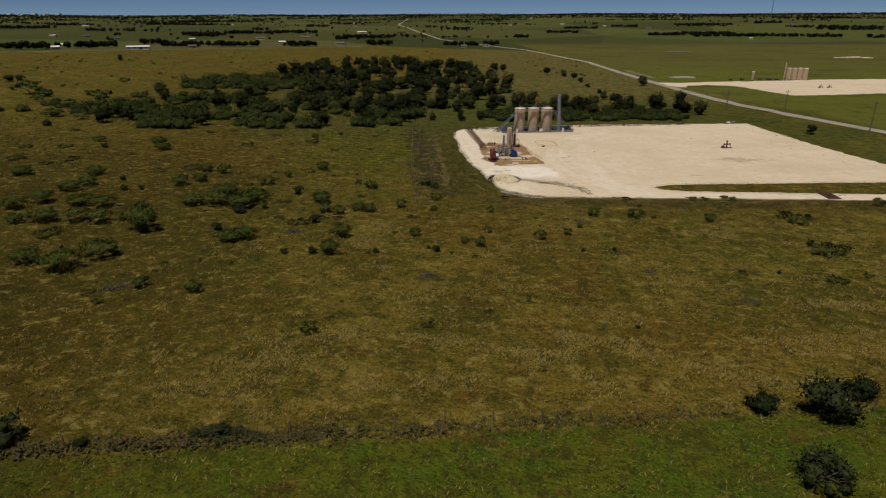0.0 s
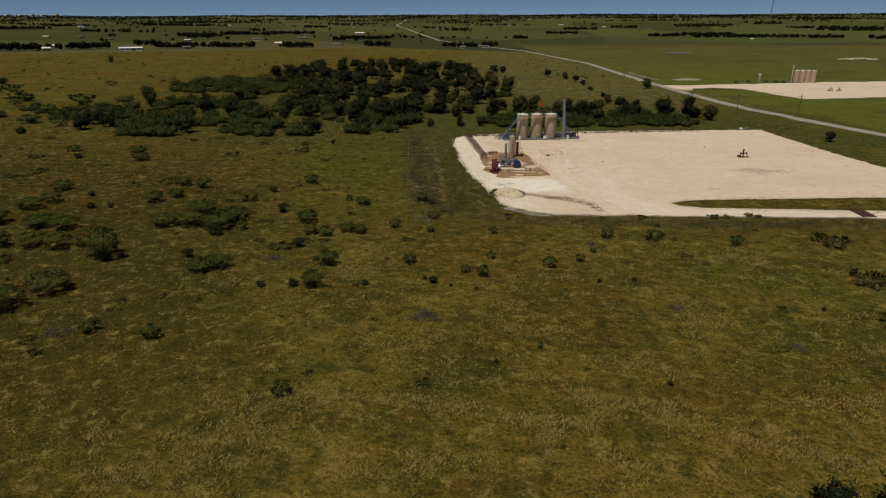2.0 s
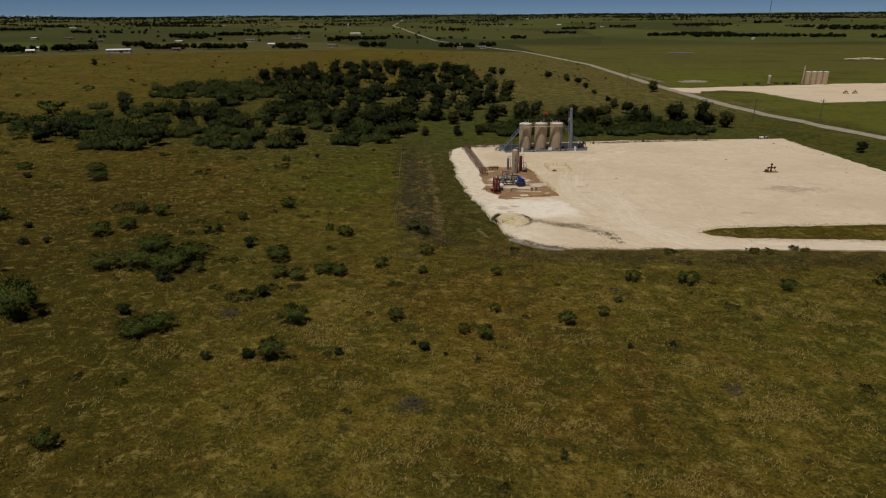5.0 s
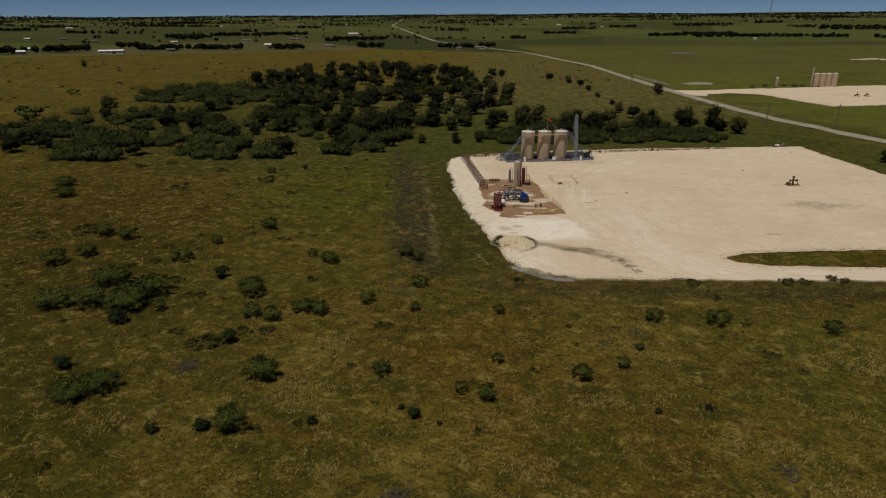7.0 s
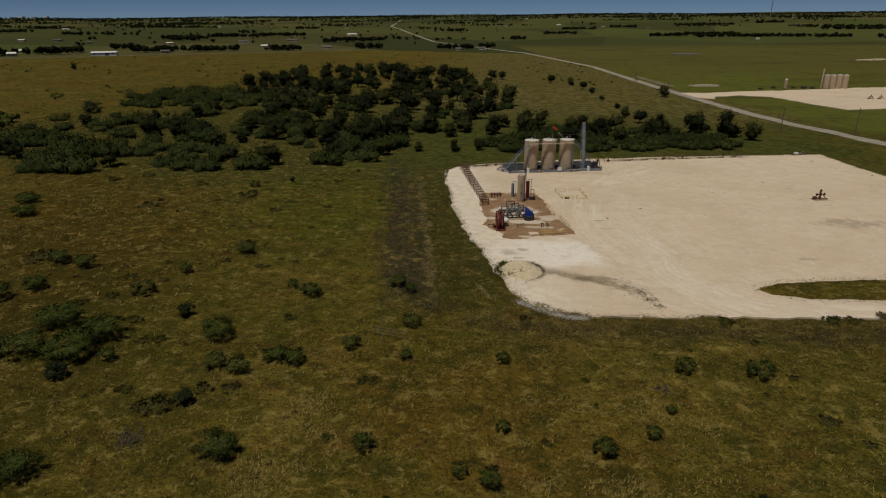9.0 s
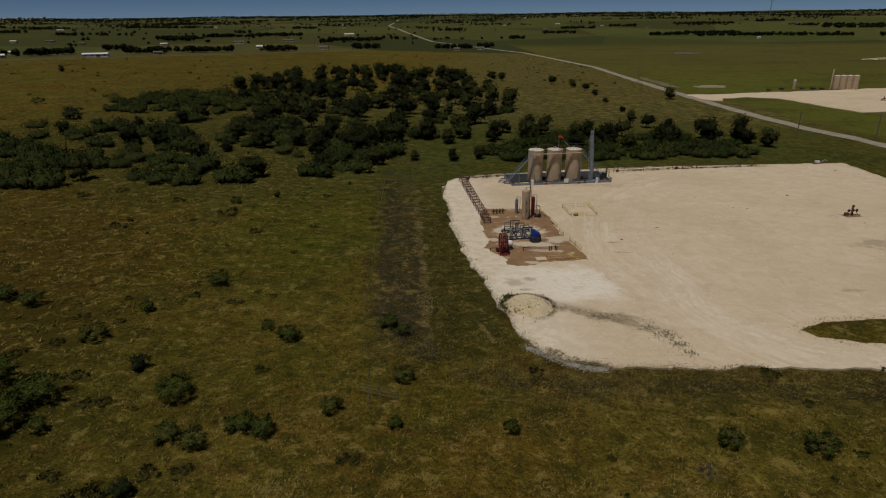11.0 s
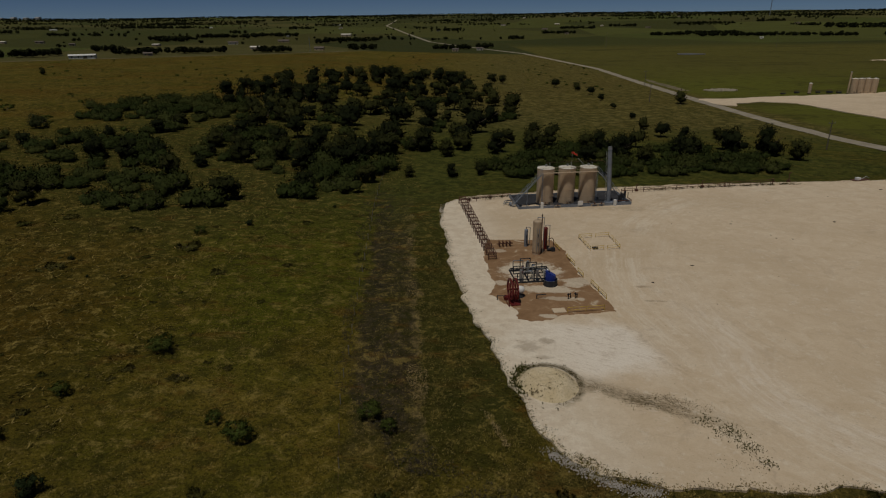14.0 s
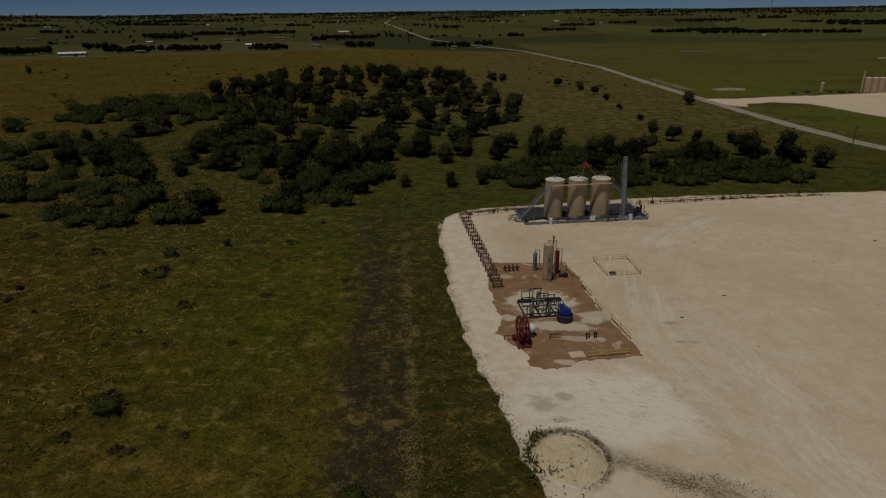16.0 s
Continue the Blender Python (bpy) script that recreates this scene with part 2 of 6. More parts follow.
def build_ground(n):
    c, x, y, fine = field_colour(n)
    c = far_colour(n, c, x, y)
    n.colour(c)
    h = n.maths("ADD", n.noise(2.2, 4, 0.7), n.maths("MULTIPLY", n.noise(0.5, 3), 1.5))
    n.bump(h, 0.9, 0.5)
    n.matte()


def build_tuft(n):
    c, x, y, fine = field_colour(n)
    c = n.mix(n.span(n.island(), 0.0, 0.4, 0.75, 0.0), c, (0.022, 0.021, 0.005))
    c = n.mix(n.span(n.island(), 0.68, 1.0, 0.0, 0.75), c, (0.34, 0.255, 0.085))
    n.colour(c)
    n.matte()


def build_pad(n):
    big, mid, fine = n.noise(0.05, 4, 0.6), n.noise(0.35, 6, 0.72, warp=0.8), n.noise(6, 4, 0.7)
    x, y, _ = n.xyz()
    c = n.ramp(mid, (0.25, (0.575, 0.448, 0.296)), (0.5, (0.648, 0.520, 0.362)), (0.75, (0.725, 0.608, 0.446)))
    c = n.mix(n.span(big, 0.45, 0.65, 0, 0.6), c, (0.555, 0.435, 0.29))

    def near(px, py, rx, ry, wobble, scale):
        dx, dy = n.maths("DIVIDE", n.maths("SUBTRACT", x, px), rx), n.maths("DIVIDE", n.maths("SUBTRACT", y, py), ry)
        d = n.maths("SQRT", n.maths("ADD", n.maths("MULTIPLY", dx, dx), n.maths("MULTIPLY", dy, dy)))
        return n.maths("ADD", d, n.maths("MULTIPLY_ADD", n.noise(scale, 4, 0.65), wobble, -wobble / 2))

    # whiter graded apron at the south-west and along the west edge
    along = n.maths("ADD", n.maths("MULTIPLY", n.maths("SUBTRACT", x, 7.5), 0.43), n.maths("MULTIPLY", n.maths("SUBTRACT", y, 131.9), 0.90))
    run = n.maths("SUBTRACT", n.maths("MULTIPLY", n.maths("SUBTRACT", x, 7.5), 0.90), n.maths("MULTIPLY", n.maths("SUBTRACT", y, 131.9), 0.43))
    rut = n.maths("ADD", n.maths("SUBTRACT", x, n.maths("MULTIPLY_ADD", y, -0.22, 47.8)), n.maths("MULTIPLY_ADD", n.noise(0.14, 5, 0.65), 7.0, -3.5))
    apron = n.maths("MULTIPLY", n.span(near(9, 139.5, 12, 7.5, 0.9, 0.25), 0.6, 1.1, 0.9, 0), n.span(rut, -1.6, 1.2, 1, 0.25))
    ripple = n.noise(1.0, 4, 0.7, n.pair(n.maths("MULTIPLY", run, 0.5), n.maths("MULTIPLY_ADD", n.noise(0.3, 3), 2.0, n.maths("MULTIPLY", along, 2.2))))
    c = n.mix(apron, c, n.mix(n.span(ripple, 0.50, 0.72), (0.86, 0.785, 0.67), (0.62, 0.53, 0.42)))
    c = n.mix(n.maths("MULTIPLY", n.span(n.maths("ABSOLUTE", rut), 0.05, 0.4, 0.35, 0), n.span(n.noise(0.5, 4, 0.7), 0.42, 0.6)), c, (0.40, 0.31, 0.22))
    west = n.span(n.maths("ADD", x, n.maths("MULTIPLY_ADD", y, 0.21, -29.5)), 2, 11, 0.75, 0)
    c = n.mix(west, c, n.mix(n.span(n.noise(0.6, 4, 0.7), 0.4, 0.62), (0.80, 0.715, 0.57), (0.68, 0.58, 0.44)))
    # tyre marks curving in from the entrance
    turn = near(75, 160, 1, 1, 3.0, 0.05)
    marks = n.noise(0.9, 4, 0.75, n.pair(turn, n.maths("MULTIPLY", n.noise(0.12, 3), 5.0)))
    belt = n.maths("MULTIPLY", n.span(turn, 42, 50), n.span(turn, 60, 68, 1, 0))
    c = n.mix(n.maths("MULTIPLY", belt, n.maths("MULTIPLY", n.span(marks, 0.46, 0.66, 0, 0.65), n.span(n.noise(0.07, 4, 0.6), 0.38, 0.6))), c, (0.77, 0.685, 0.545))
    c = n.mix(n.maths("MULTIPLY", belt, n.span(marks, 0.45, 0.30, 0, 0.3)), c, (0.45, 0.355, 0.245))
    # wheel tracks swinging from the entrance road north across the pad
    sweep = near(42, 137, 1, 1, 0, 0.1)
    south = n.span(y, 137, 141, 1, 0)
    north = n.maths("MULTIPLY", n.span(y, 137, 141), n.span(y, 142, 172, 0.8, 0))
    across = n.mix(n.span(y, 137, 141), sweep, n.maths("SUBTRACT", 42.6, n.maths("MULTIPLY_ADD", n.maths("SUBTRACT", y, 139), 0.12, x)))
    across = n.mix(n.span(x, 41, 43), across, n.maths("SUBTRACT", n.maths("MULTIPLY_ADD", x, 0.06, 134.7), y))
    band = n.maths("MULTIPLY", n.span(across, 12.5, 15), n.span(across, 17.5, 21.5, 1, 0))
    band = n.maths("MULTIPLY", band, n.maths("MAXIMUM", south, north))
    grooves = n.noise(1.0, 4, 0.75, n.pair(n.maths("MULTIPLY", across, 1.3), n.maths("MULTIPLY", n.noise(0.10, 4), 9.0)))
    c = n.mix(n.maths("MULTIPLY", band, n.span(grooves, 0.44, 0.64, 0.1, 0.6)), c, (0.80, 0.715, 0.60))
    c = n.mix(n.maths("MULTIPLY", band, n.span(grooves, 0.42, 0.32, 0, 0.25)), c, (0.50, 0.40, 0.285))
    lane = n.noise(0.5, 3, 0.6, n.stretch(0.08, 1.4, 1, rz=radians(-12)))
    c = n.mix(n.span(lane, 0.60, 0.74, 0, 0.25), c, (0.68, 0.58, 0.43))
    # damp drainage line east of the mound, bank shade painted in; pad stains
    side = n.maths("ADD", along, n.maths("MULTIPLY_ADD", n.noise(0.5, 5, 0.8), 3.4, -1.7))
    wet = n.maths("MULTIPLY", n.span(side, -1.2, -0.3), n.span(side, 0.0, 2.4, 1, 0))
    wet = n.maths("MULTIPLY", wet, n.maths("MULTIPLY", n.span(run, -3, 2), n.span(run, 9, 19, 1, 0)))
    wet = n.maths("MULTIPLY", wet, n.span(n.noise(1.6, 5, 0.8, n.pair(n.maths("MULTIPLY", run, 0.6), n.maths("MULTIPLY", along, 1.5))), 0.34, 0.66, 0.25, 1.0))
    c = n.mix(n.maths("MULTIPLY", wet, 0.9), c, (0.22, 0.170, 0.100))
    ring = near(4.6, 131.3, 3.35, 3.75, 0.35, 0.9)
    ring = n.maths("MULTIPLY", n.span(ring, 0.86, 0.96), n.maths("MULTIPLY", n.span(ring, 1.02, 1.2, 1, 0), n.span(n.maths("ADD", x, y), 131, 138, 0.1, 0.75)))
    c = n.mix(ring, c, (0.17, 0.135, 0.075))
    for px, py, rx, ry, k in ((2.6, 138.8, 1.6, 1.6, 0.5), (5.2, 140.4, 1.0, 1.0, 0.6), (4.3, 136.6, 1.6, 0.6, 0.45), (64.5, 159, 8, 3.2, 0.55), (49, 139.6, 3, 0.9, 0.5), (20, 157.2, 1.8, 0.5, 0.6), (19.4, 152.6, 1.8, 0.5, 0.6), (66.5, 175.5, 4.5, 1.6, 0.6), (20, 197, 14, 2.0, 0.35), (3, 168, 3, 12, 0.25)):
        c = n.mix(n.span(near(px, py, rx, ry, 3.2, 0.5), 0.2, 1.0, k, 0), c, (0.27, 0.205, 0.135))
    c = n.mix(n.span(n.noise(2.3, 3, 0.6), 0.64, 0.74, 0, 0.5), c, (0.33, 0.26, 0.175))
    c = n.mix(n.span(n.noise(0.8, 6, 0.8), 0.54, 0.66, 0, 0.45), c, (0.78, 0.70, 0.57))
    c = n.mix(n.span(n.noise(0.16, 6, 0.78, warp=0.5), 0.55, 0.68, 0, 0.4), c, (0.47, 0.37, 0.26))
    c = n.mix(n.span(fine, 0.4, 0.7, 0, 0.25), c, (0.45, 0.36, 0.245))
    n.colour(c)
    n.bump(n.maths("ADD", fine, n.maths("MULTIPLY", n.maths("ADD", mid, n.maths("MULTIPLY", ripple, apron)), 2)), 0.5, 0.07)


def build_soil(n):
    mid, fine = n.noise(0.5, 5, 0.65, warp=0.6), n.noise(8, 3, 0.7)
    c = n.ramp(mid, (0.35, (0.235, 0.135, 0.066)), (0.55, (0.30, 0.180, 0.092)), (0.61, (0.34, 0.22, 0.120)), (0.66, (0.54, 0.43, 0.30)))
    x, y, _ = n.xyz()
    edge = n.maths("MULTIPLY_ADD", n.noise(0.8, 5, 0.75), 1.5, -0.75)
    for px, py, rx, ry, k in ((6.0, 155.4, 4.6, 1.5, 0.9), (10.0, 157.2, 1.6, 1.3, 0.8), (4.0, 161.8, 5.2, 4.8, 1.0), (-0.3, 157.2, 1.3, 1.0, 0.8), (10.8, 158.6, 2.6, 1.6, 0.8), (5.8, 147.0, 1.3, 0.7, 0.85), (7.4, 152.4, 2.6, 0.7, 0.6), (10.4, 152.4, 0.6, 0.6, 0.7), (-0.6, 170.5, 1.1, 0.9, 0.6), (12.2, 161.5, 0.8, 1.8, 0.6)):
        dx, dy = n.maths("DIVIDE", n.maths("SUBTRACT", x, px), rx), n.maths("DIVIDE", n.maths("SUBTRACT", y, py), ry)
        d = n.maths("ADD", n.maths("SQRT", n.maths("ADD", n.maths("MULTIPLY", dx, dx), n.maths("MULTIPLY", dy, dy))), edge)
        c = n.mix(n.span(d, 0.68, 1.0, k, 0), c, (0.64, 0.545, 0.41))
    c = n.mix(n.span(fine, 0.4, 0.7, 0, 0.3), c, (0.14, 0.09, 0.055))
    n.colour(c)
    n.bump(fine, 0.4, 0.05)


def build_road(n):
    mid = n.noise(0.25, 4, 0.6)
    c = n.ramp(mid, (0.3, (0.25, 0.215, 0.155)), (0.7, (0.37, 0.325, 0.245)))
    n.colour(n.mix(n.span(n.noise(5, 3), 0.4, 0.7, 0, 0.3), c, (0.18, 0.165, 0.14)))


def plain(c1, c2, scale=1.5, fine=14.0, spread=0.5, bump=0.15):
    """A painted or bare surface with blotches and grain."""
    def build(n):
        c = n.mix(n.span(n.noise(scale, 4, 0.6, n.obj), 0.35, 0.68), c1, c2)
        c = n.mix(n.span(n.noise(fine, 3, 0.7, n.obj), 0.45, 0.75, 0, spread), c, tuple(v * 0.6 for v in c1))
        n.colour(c)
        n.bump(n.noise(fine, 3, 0.6, n.obj), bump, 0.02)
    return build


def leaves(dark, light, dry):
    def build(n):
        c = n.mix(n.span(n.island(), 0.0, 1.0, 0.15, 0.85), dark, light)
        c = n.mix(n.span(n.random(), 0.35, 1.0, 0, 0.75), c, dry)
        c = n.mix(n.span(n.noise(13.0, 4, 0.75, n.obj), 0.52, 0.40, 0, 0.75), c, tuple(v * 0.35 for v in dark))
        n.colour(c)
        n.matte()
    return build


M = {
    "ground": material("pasture", build_ground, 1.0),
    "tuft": material("grass_blades", build_tuft, 0.9),
    "pad": material("crushed_limestone", build_pad, 1.0),
    "soil": material("red_brown_gravel", build_soil, 1.0),
    "road": material("pale_road", build_road, 0.95),
    "riprap": material("pale_riprap", plain((0.36, 0.335, 0.30), (0.48, 0.445, 0.40), 0.8, 8, 0.4), 0.95),
    "scar": material("bare_earth", plain((0.13, 0.11, 0.06), (0.21, 0.175, 0.11), 0.2, 2, 0.5), 1.0),
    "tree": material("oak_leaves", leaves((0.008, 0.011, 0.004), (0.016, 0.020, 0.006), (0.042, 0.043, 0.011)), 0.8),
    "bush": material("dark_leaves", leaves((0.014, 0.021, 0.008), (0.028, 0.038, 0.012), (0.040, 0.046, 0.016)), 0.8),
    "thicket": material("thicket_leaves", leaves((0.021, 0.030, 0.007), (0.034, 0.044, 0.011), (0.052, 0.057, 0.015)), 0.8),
    "mesquite": material("feathery_mesquite", leaves((0.046, 0.064, 0.013), (0.080, 0.098, 0.020), (0.096, 0.098, 0.024)), 0.85),
    "weedy": material("weedy_shrub", leaves((0.044, 0.046, 0.010), (0.090, 0.086, 0.020), (0.105, 0.088, 0.026)), 0.9),
    "debris": material("grey_debris", leaves((0.028, 0.026, 0.020), (0.082, 0.069, 0.054), (0.06, 0.05, 0.04)), 0.95),
    "bark": material("bark", plain((0.075, 0.058, 0.042), (0.13, 0.105, 0.08), 3), 0.9),
    "dead": material("dry_twigs", plain((0.050, 0.040, 0.028), (0.085, 0.066, 0.048), 3), 0.9),
    "tank": material("tan_tank_paint", plain((0.44, 0.335, 0.225), (0.50, 0.39, 0.27), 0.5, 6, 0.12, 0.05), 0.5),
    "tank_top": material("pale_tank_roof", plain((0.74, 0.70, 0.62), (0.66, 0.60, 0.50), 0.8, 8, 0.2, 0.05), 0.6),
    "steel": material("galvanised_steel", plain((0.30, 0.31, 0.32), (0.40, 0.41, 0.42), 2, 12, 0.3, 0.05), 0.45, 0.7),
    "grey": material("grey_paint", plain((0.165, 0.19, 0.23), (0.23, 0.255, 0.295), 0.8, 8, 0.3, 0.05), 0.5),
    "rust": material("rusty_pipe", plain((0.085, 0.040, 0.028), (0.14, 0.065, 0.042), 2, 16, 0.4), 0.8),
    "red": material("red_paint", plain((0.105, 0.013, 0.012), (0.15, 0.020, 0.016), 1, 10, 0.4, 0.05), 0.5),
    "blue": material("blue_paint", plain((0.012, 0.035, 0.24), (0.02, 0.05, 0.32), 1, 10, 0.2, 0.05), 0.4),
    "yellow": material("yellow_paint", plain((0.50, 0.34, 0.05), (0.58, 0.41, 0.08), 1, 10, 0.3, 0.05), 0.5),
    "white": material("white_paint", plain((0.70, 0.69, 0.66), (0.78, 0.77, 0.74), 0.6, 8, 0.2, 0.05), 0.5),
    "black": material("black_liner", plain((0.030, 0.031, 0.035), (0.048, 0.049, 0.053), 1, 6, 0.4), 0.85),
    "roof_grey": material("metal_roof", plain((0.42, 0.43, 0.44), (0.52, 0.53, 0.54), 0.3, 3, 0.2, 0.05), 0.4),
    "roof_brown": material("shingle_roof", plain((0.12, 0.095, 0.08), (0.17, 0.14, 0.12), 0.3, 3, 0.3, 0.05), 0.9),
    "wood": material("weathered_wood", plain((0.10, 0.085, 0.07), (0.16, 0.14, 0.115), 3, 20, 0.4), 0.9),
    "orange": material("orange_cloth", plain((0.55, 0.05, 0.03), (0.65, 0.08, 0.04), 2, 12, 0.2, 0.05), 0.8),
    "glass": material("window_glass", plain((0.02, 0.025, 0.03), (0.03, 0.035, 0.04), 1, 6, 0.2, 0.02), 0.1),
    "water": material("pond_water", plain((0.10, 0.10, 0.10), (0.14, 0.135, 0.13), 0.05, 0.5, 0.2, 0.02), 0.45),
    "sand": material("yellow_sand", plain((0.58, 0.47, 0.29), (0.68, 0.57, 0.38), 0.7, 5, 0.6, 0.7), 1.0),
    "straw": material("straw_grass", leaves((0.20, 0.15, 0.035), (0.36, 0.27, 0.09), (0.27, 0.20, 0.055)), 0.9),
    "windrow": material("bleached_straw", leaves((0.24, 0.175, 0.075), (0.42, 0.32, 0.16), (0.36, 0.27, 0.13)), 0.9),
    "weed": material("dry_weed", leaves((0.040, 0.034, 0.013), (0.12, 0.092, 0.035), (0.14, 0.105, 0.045)), 0.9),
}


# ---- building helpers ----
def part(name, bm, mat, parent=None, label=""):
    """Links a bmesh as one mesh object under a thing or a part."""
    me = bpy.data.meshes.new(name)
    bm.to_mesh(me)
    bm.free()
    me.materials.append(M[mat])
    ob = new(name, me)
    ob.parent = parent
    if label:
        ob["label"] = label
    return ob


def thing(name, m, label, category, group="", kind=""):
    ob = new(name)
    ob.empty_display_size = 0.2
    ob.matrix_world = m
    return tagged(ob, label, category, group, kind)


def tube(bm, a, b, r, sides=8, r2=None, caps=True):
    a, b = Vector(a), Vector(b)
    d = b - a
    m = Matrix.Translation((a + b) / 2) @ d.to_track_quat("Z", "Y").to_matrix().to_4x4()
    bmesh.ops.create_cone(bm, cap_ends=caps, segments=sides, radius1=r, radius2=r if r2 is None else r2, depth=d.length, matrix=m)
    return bm


def round_sides(bm):
    """Smooth walls and flat ends with a crisp rim, for drums and pipes."""
    for f in bm.faces:
        f.smooth = len(f.verts) == 4
    for e in bm.edges:
        e.smooth = all(len(f.verts) == 4 for f in e.link_faces)


def box(bm, x, y, z, sx, sy, sz, m=None):
    """A box with its base's centre at x, y, z."""
    t = Matrix.Translation((x, y, z + sz / 2)) @ Matrix.Diagonal((sx, sy, sz, 1))
    bmesh.ops.create_cube(bm, size=1, matrix=(m @ t) if m else t)
    return bm


def ball(bm, x, y, z, r, squash=1.0, u=16, v=10):
    bmesh.ops.create_uvsphere(bm, u_segments=u, v_segments=v, radius=r, matrix=Matrix.Translation((x, y, z)) @ Matrix.Diagonal((1, 1, squash, 1)))
    return bm


def pipe_run(bm, points, r, sides=6):
    for a, b in zip(points, points[1:]):
        tube(bm, a, b, r, sides)
        ball(bm, *b, r * 1.08, 1.0, 6, 4)
    return bm


def soft(bm, width=0.03, seg=1):
    bmesh.ops.bevel(bm, geom=bm.edges[:], offset=width, segments=seg, affect="EDGES", clamp_overlap=True)
    return bm


def B():
    return bmesh.new()


def from_arrays(name, co, faces, mat, sides, normals=None):
    """A mesh from numpy arrays of corners and equal-sided faces."""
    me = bpy.data.meshes.new(name)
    me.vertices.add(len(co))
    me.vertices.foreach_set("co", np.asarray(co, np.float32).ravel())
    nf = len(faces)
    me.loops.add(nf * sides)
    me.loops.foreach_set("vertex_index", np.asarray(faces, np.int32).ravel())
    me.polygons.add(nf)
    me.polygons.foreach_set("loop_start", np.arange(0, nf * sides, sides, dtype=np.int32))
    me.update(calc_edges=True)
    me.validate()
    if normals is not None:
        me.polygons.foreach_set("use_smooth", [True] * nf)
        me.normals_split_custom_set_from_vertices(np.asarray(normals, np.float32))
    me.materials.append(M[mat])
    return me


# ---- ground ----
def graded(near_lo, near_hi, step, far):
    """Grid lines: even steps in the near stretch, growing ones out to the far."""
    lines = list(np.arange(near_lo, near_hi + step, step))
    s, v = step, near_hi
    while v < far:
        s *= 1.07
        v += s
        lines.append(min(v, far))
    s, v = step, near_lo
    while v > -far:
        s *= 1.07
        v -= s
        lines.insert(0, max(v, -far))
    return lines


def rolling(x, y):
    """Small unevenness of the pasture and low swells far away."""
    r = math.hypot(x, y)
    inside = max(-16 - x, x - 112, 108 - y, y - 240)
    z = 0.22 * noise.noise((x * 0.16, y * 0.16, 3)) + 0.10 * noise.noise((x * 0.6, y * 0.6, 7))
    z *= ease(-2, 12, inside)
    return z + ease(900, 3500, r) * (9 * noise.noise((x * 0.0011, y * 0.0011, 5)) + 4 * noise.noise((x * 0.004, y * 0.004, 9)))


def build_terrain():
    xs, ys = graded(-150, 150, 2.0, 4900), graded(16, 260, 2.0, 4900)
    co = [(x, y, gz(x, y) + rolling(x, y) - (0.22 if -12 < x < 104 and 112 < y < 232 else 0.0)) for y in ys for x in xs]
    w = len(xs)
    faces = [(j * w + i, j * w + i + 1, (j + 1) * w + i + 1, (j + 1) * w + i) for j in range(len(ys) - 1) for i in range(w - 1)]
    me = from_arrays("ground", co, faces, "ground", 4)
    me.polygons.foreach_set("use_smooth", [True] * len(me.polygons))
    return tagged(new("ground", me), "dry olive and rust-brown pasture rolling to the horizon", "ground", kind="structure")


build_terrain()


def ragged(points, step, rough, closed=True, seed=0):
    """Walks round a coarse outline in small steps with an uneven edge."""
    out = []
    pairs = list(zip(points, points[1:] + points[:1])) if closed else list(zip(points, points[1:]))
    for (ax, ay), (bx, by) in pairs:
        n = max(1, int(math.hypot(bx - ax, by - ay) / step))
        for k in range(n):
            x, y = ax + (bx - ax) * k / n, ay + (by - ay) * k / n
            j = noise.noise_vector((x * 0.35, y * 0.35, seed)) * rough + noise.noise_vector((x * 1.7, y * 1.7, seed + 5)) * rough * 0.5
            out.append((x + j.x, y + j.y))
    return out


def slab(name, outline, top, thick, mat, holes=()):
    """A thin layer on the ground with an uneven outline."""
    bm = B()
    for ring in (outline, *holes):
        vs = [bm.verts.new((x, y, 0)) for x, y in ring]
        for a, b in zip(vs, vs[1:] + vs[:1]):
            bm.edges.new((a, b))
    bmesh.ops.triangle_fill(bm, use_beauty=True, use_dissolve=False, edges=bm.edges[:])
    bmesh.ops.recalc_face_normals(bm, faces=bm.faces[:])
    if bm.faces and sum(f.normal.z for f in bm.faces) < 0:
        bmesh.ops.reverse_faces(bm, faces=bm.faces[:])
    skirt = bmesh.ops.extrude_edge_only(bm, edges=[e for e in bm.edges if e.is_boundary])
    low = {v for v in skirt["geom"] if isinstance(v, bmesh.types.BMVert)}
    for v in bm.verts:
        v.co.z = top(v.co.x, v.co.y) - (thick if v in low else 0.0)
    return part(name, bm, mat)


# limestone pad with its entrance road and grass island; corners in pad axes
PAD = [plan(u, v) for u, v in ((2.2, 74), (0.0, 40), (0.2, 28), (0.9, 20), (1.7, 14), (2.0, 8), (2.3, 1), (3.3, -4), (5, -7.2), (8, -9.4), (11.5, -10.6), (20, -12), (40, -14.5), (80, -20.5), (118, -26.5), (120, -18), (103, 9), (103.5, 40), (108, 79), (80, 80.8), (62, 82.0), (46, 82.0), (30, 81.3), (15, 79.9), (8.5, 79.0), (5.0, 76.4))]
ISLAND = [plan(u, v) for u, v in ((36.2, -5.4), (37.2, -7.4), (41, -9.2), (46, -10), (80, -16), (116, -21.5), (113, -13), (96, -7.5), (80, -6), (48, -4.0), (40.3, -3.8))]
pad = slab("pad", ragged(PAD, 0.8, 0.8), pad_z, 0.6, "pad", [ragged(ISLAND, 0.8, 0.4, seed=3)])
tagged(pad, "cream crushed-limestone well pad with wheel tracks and stains", "well pad", kind="structure")
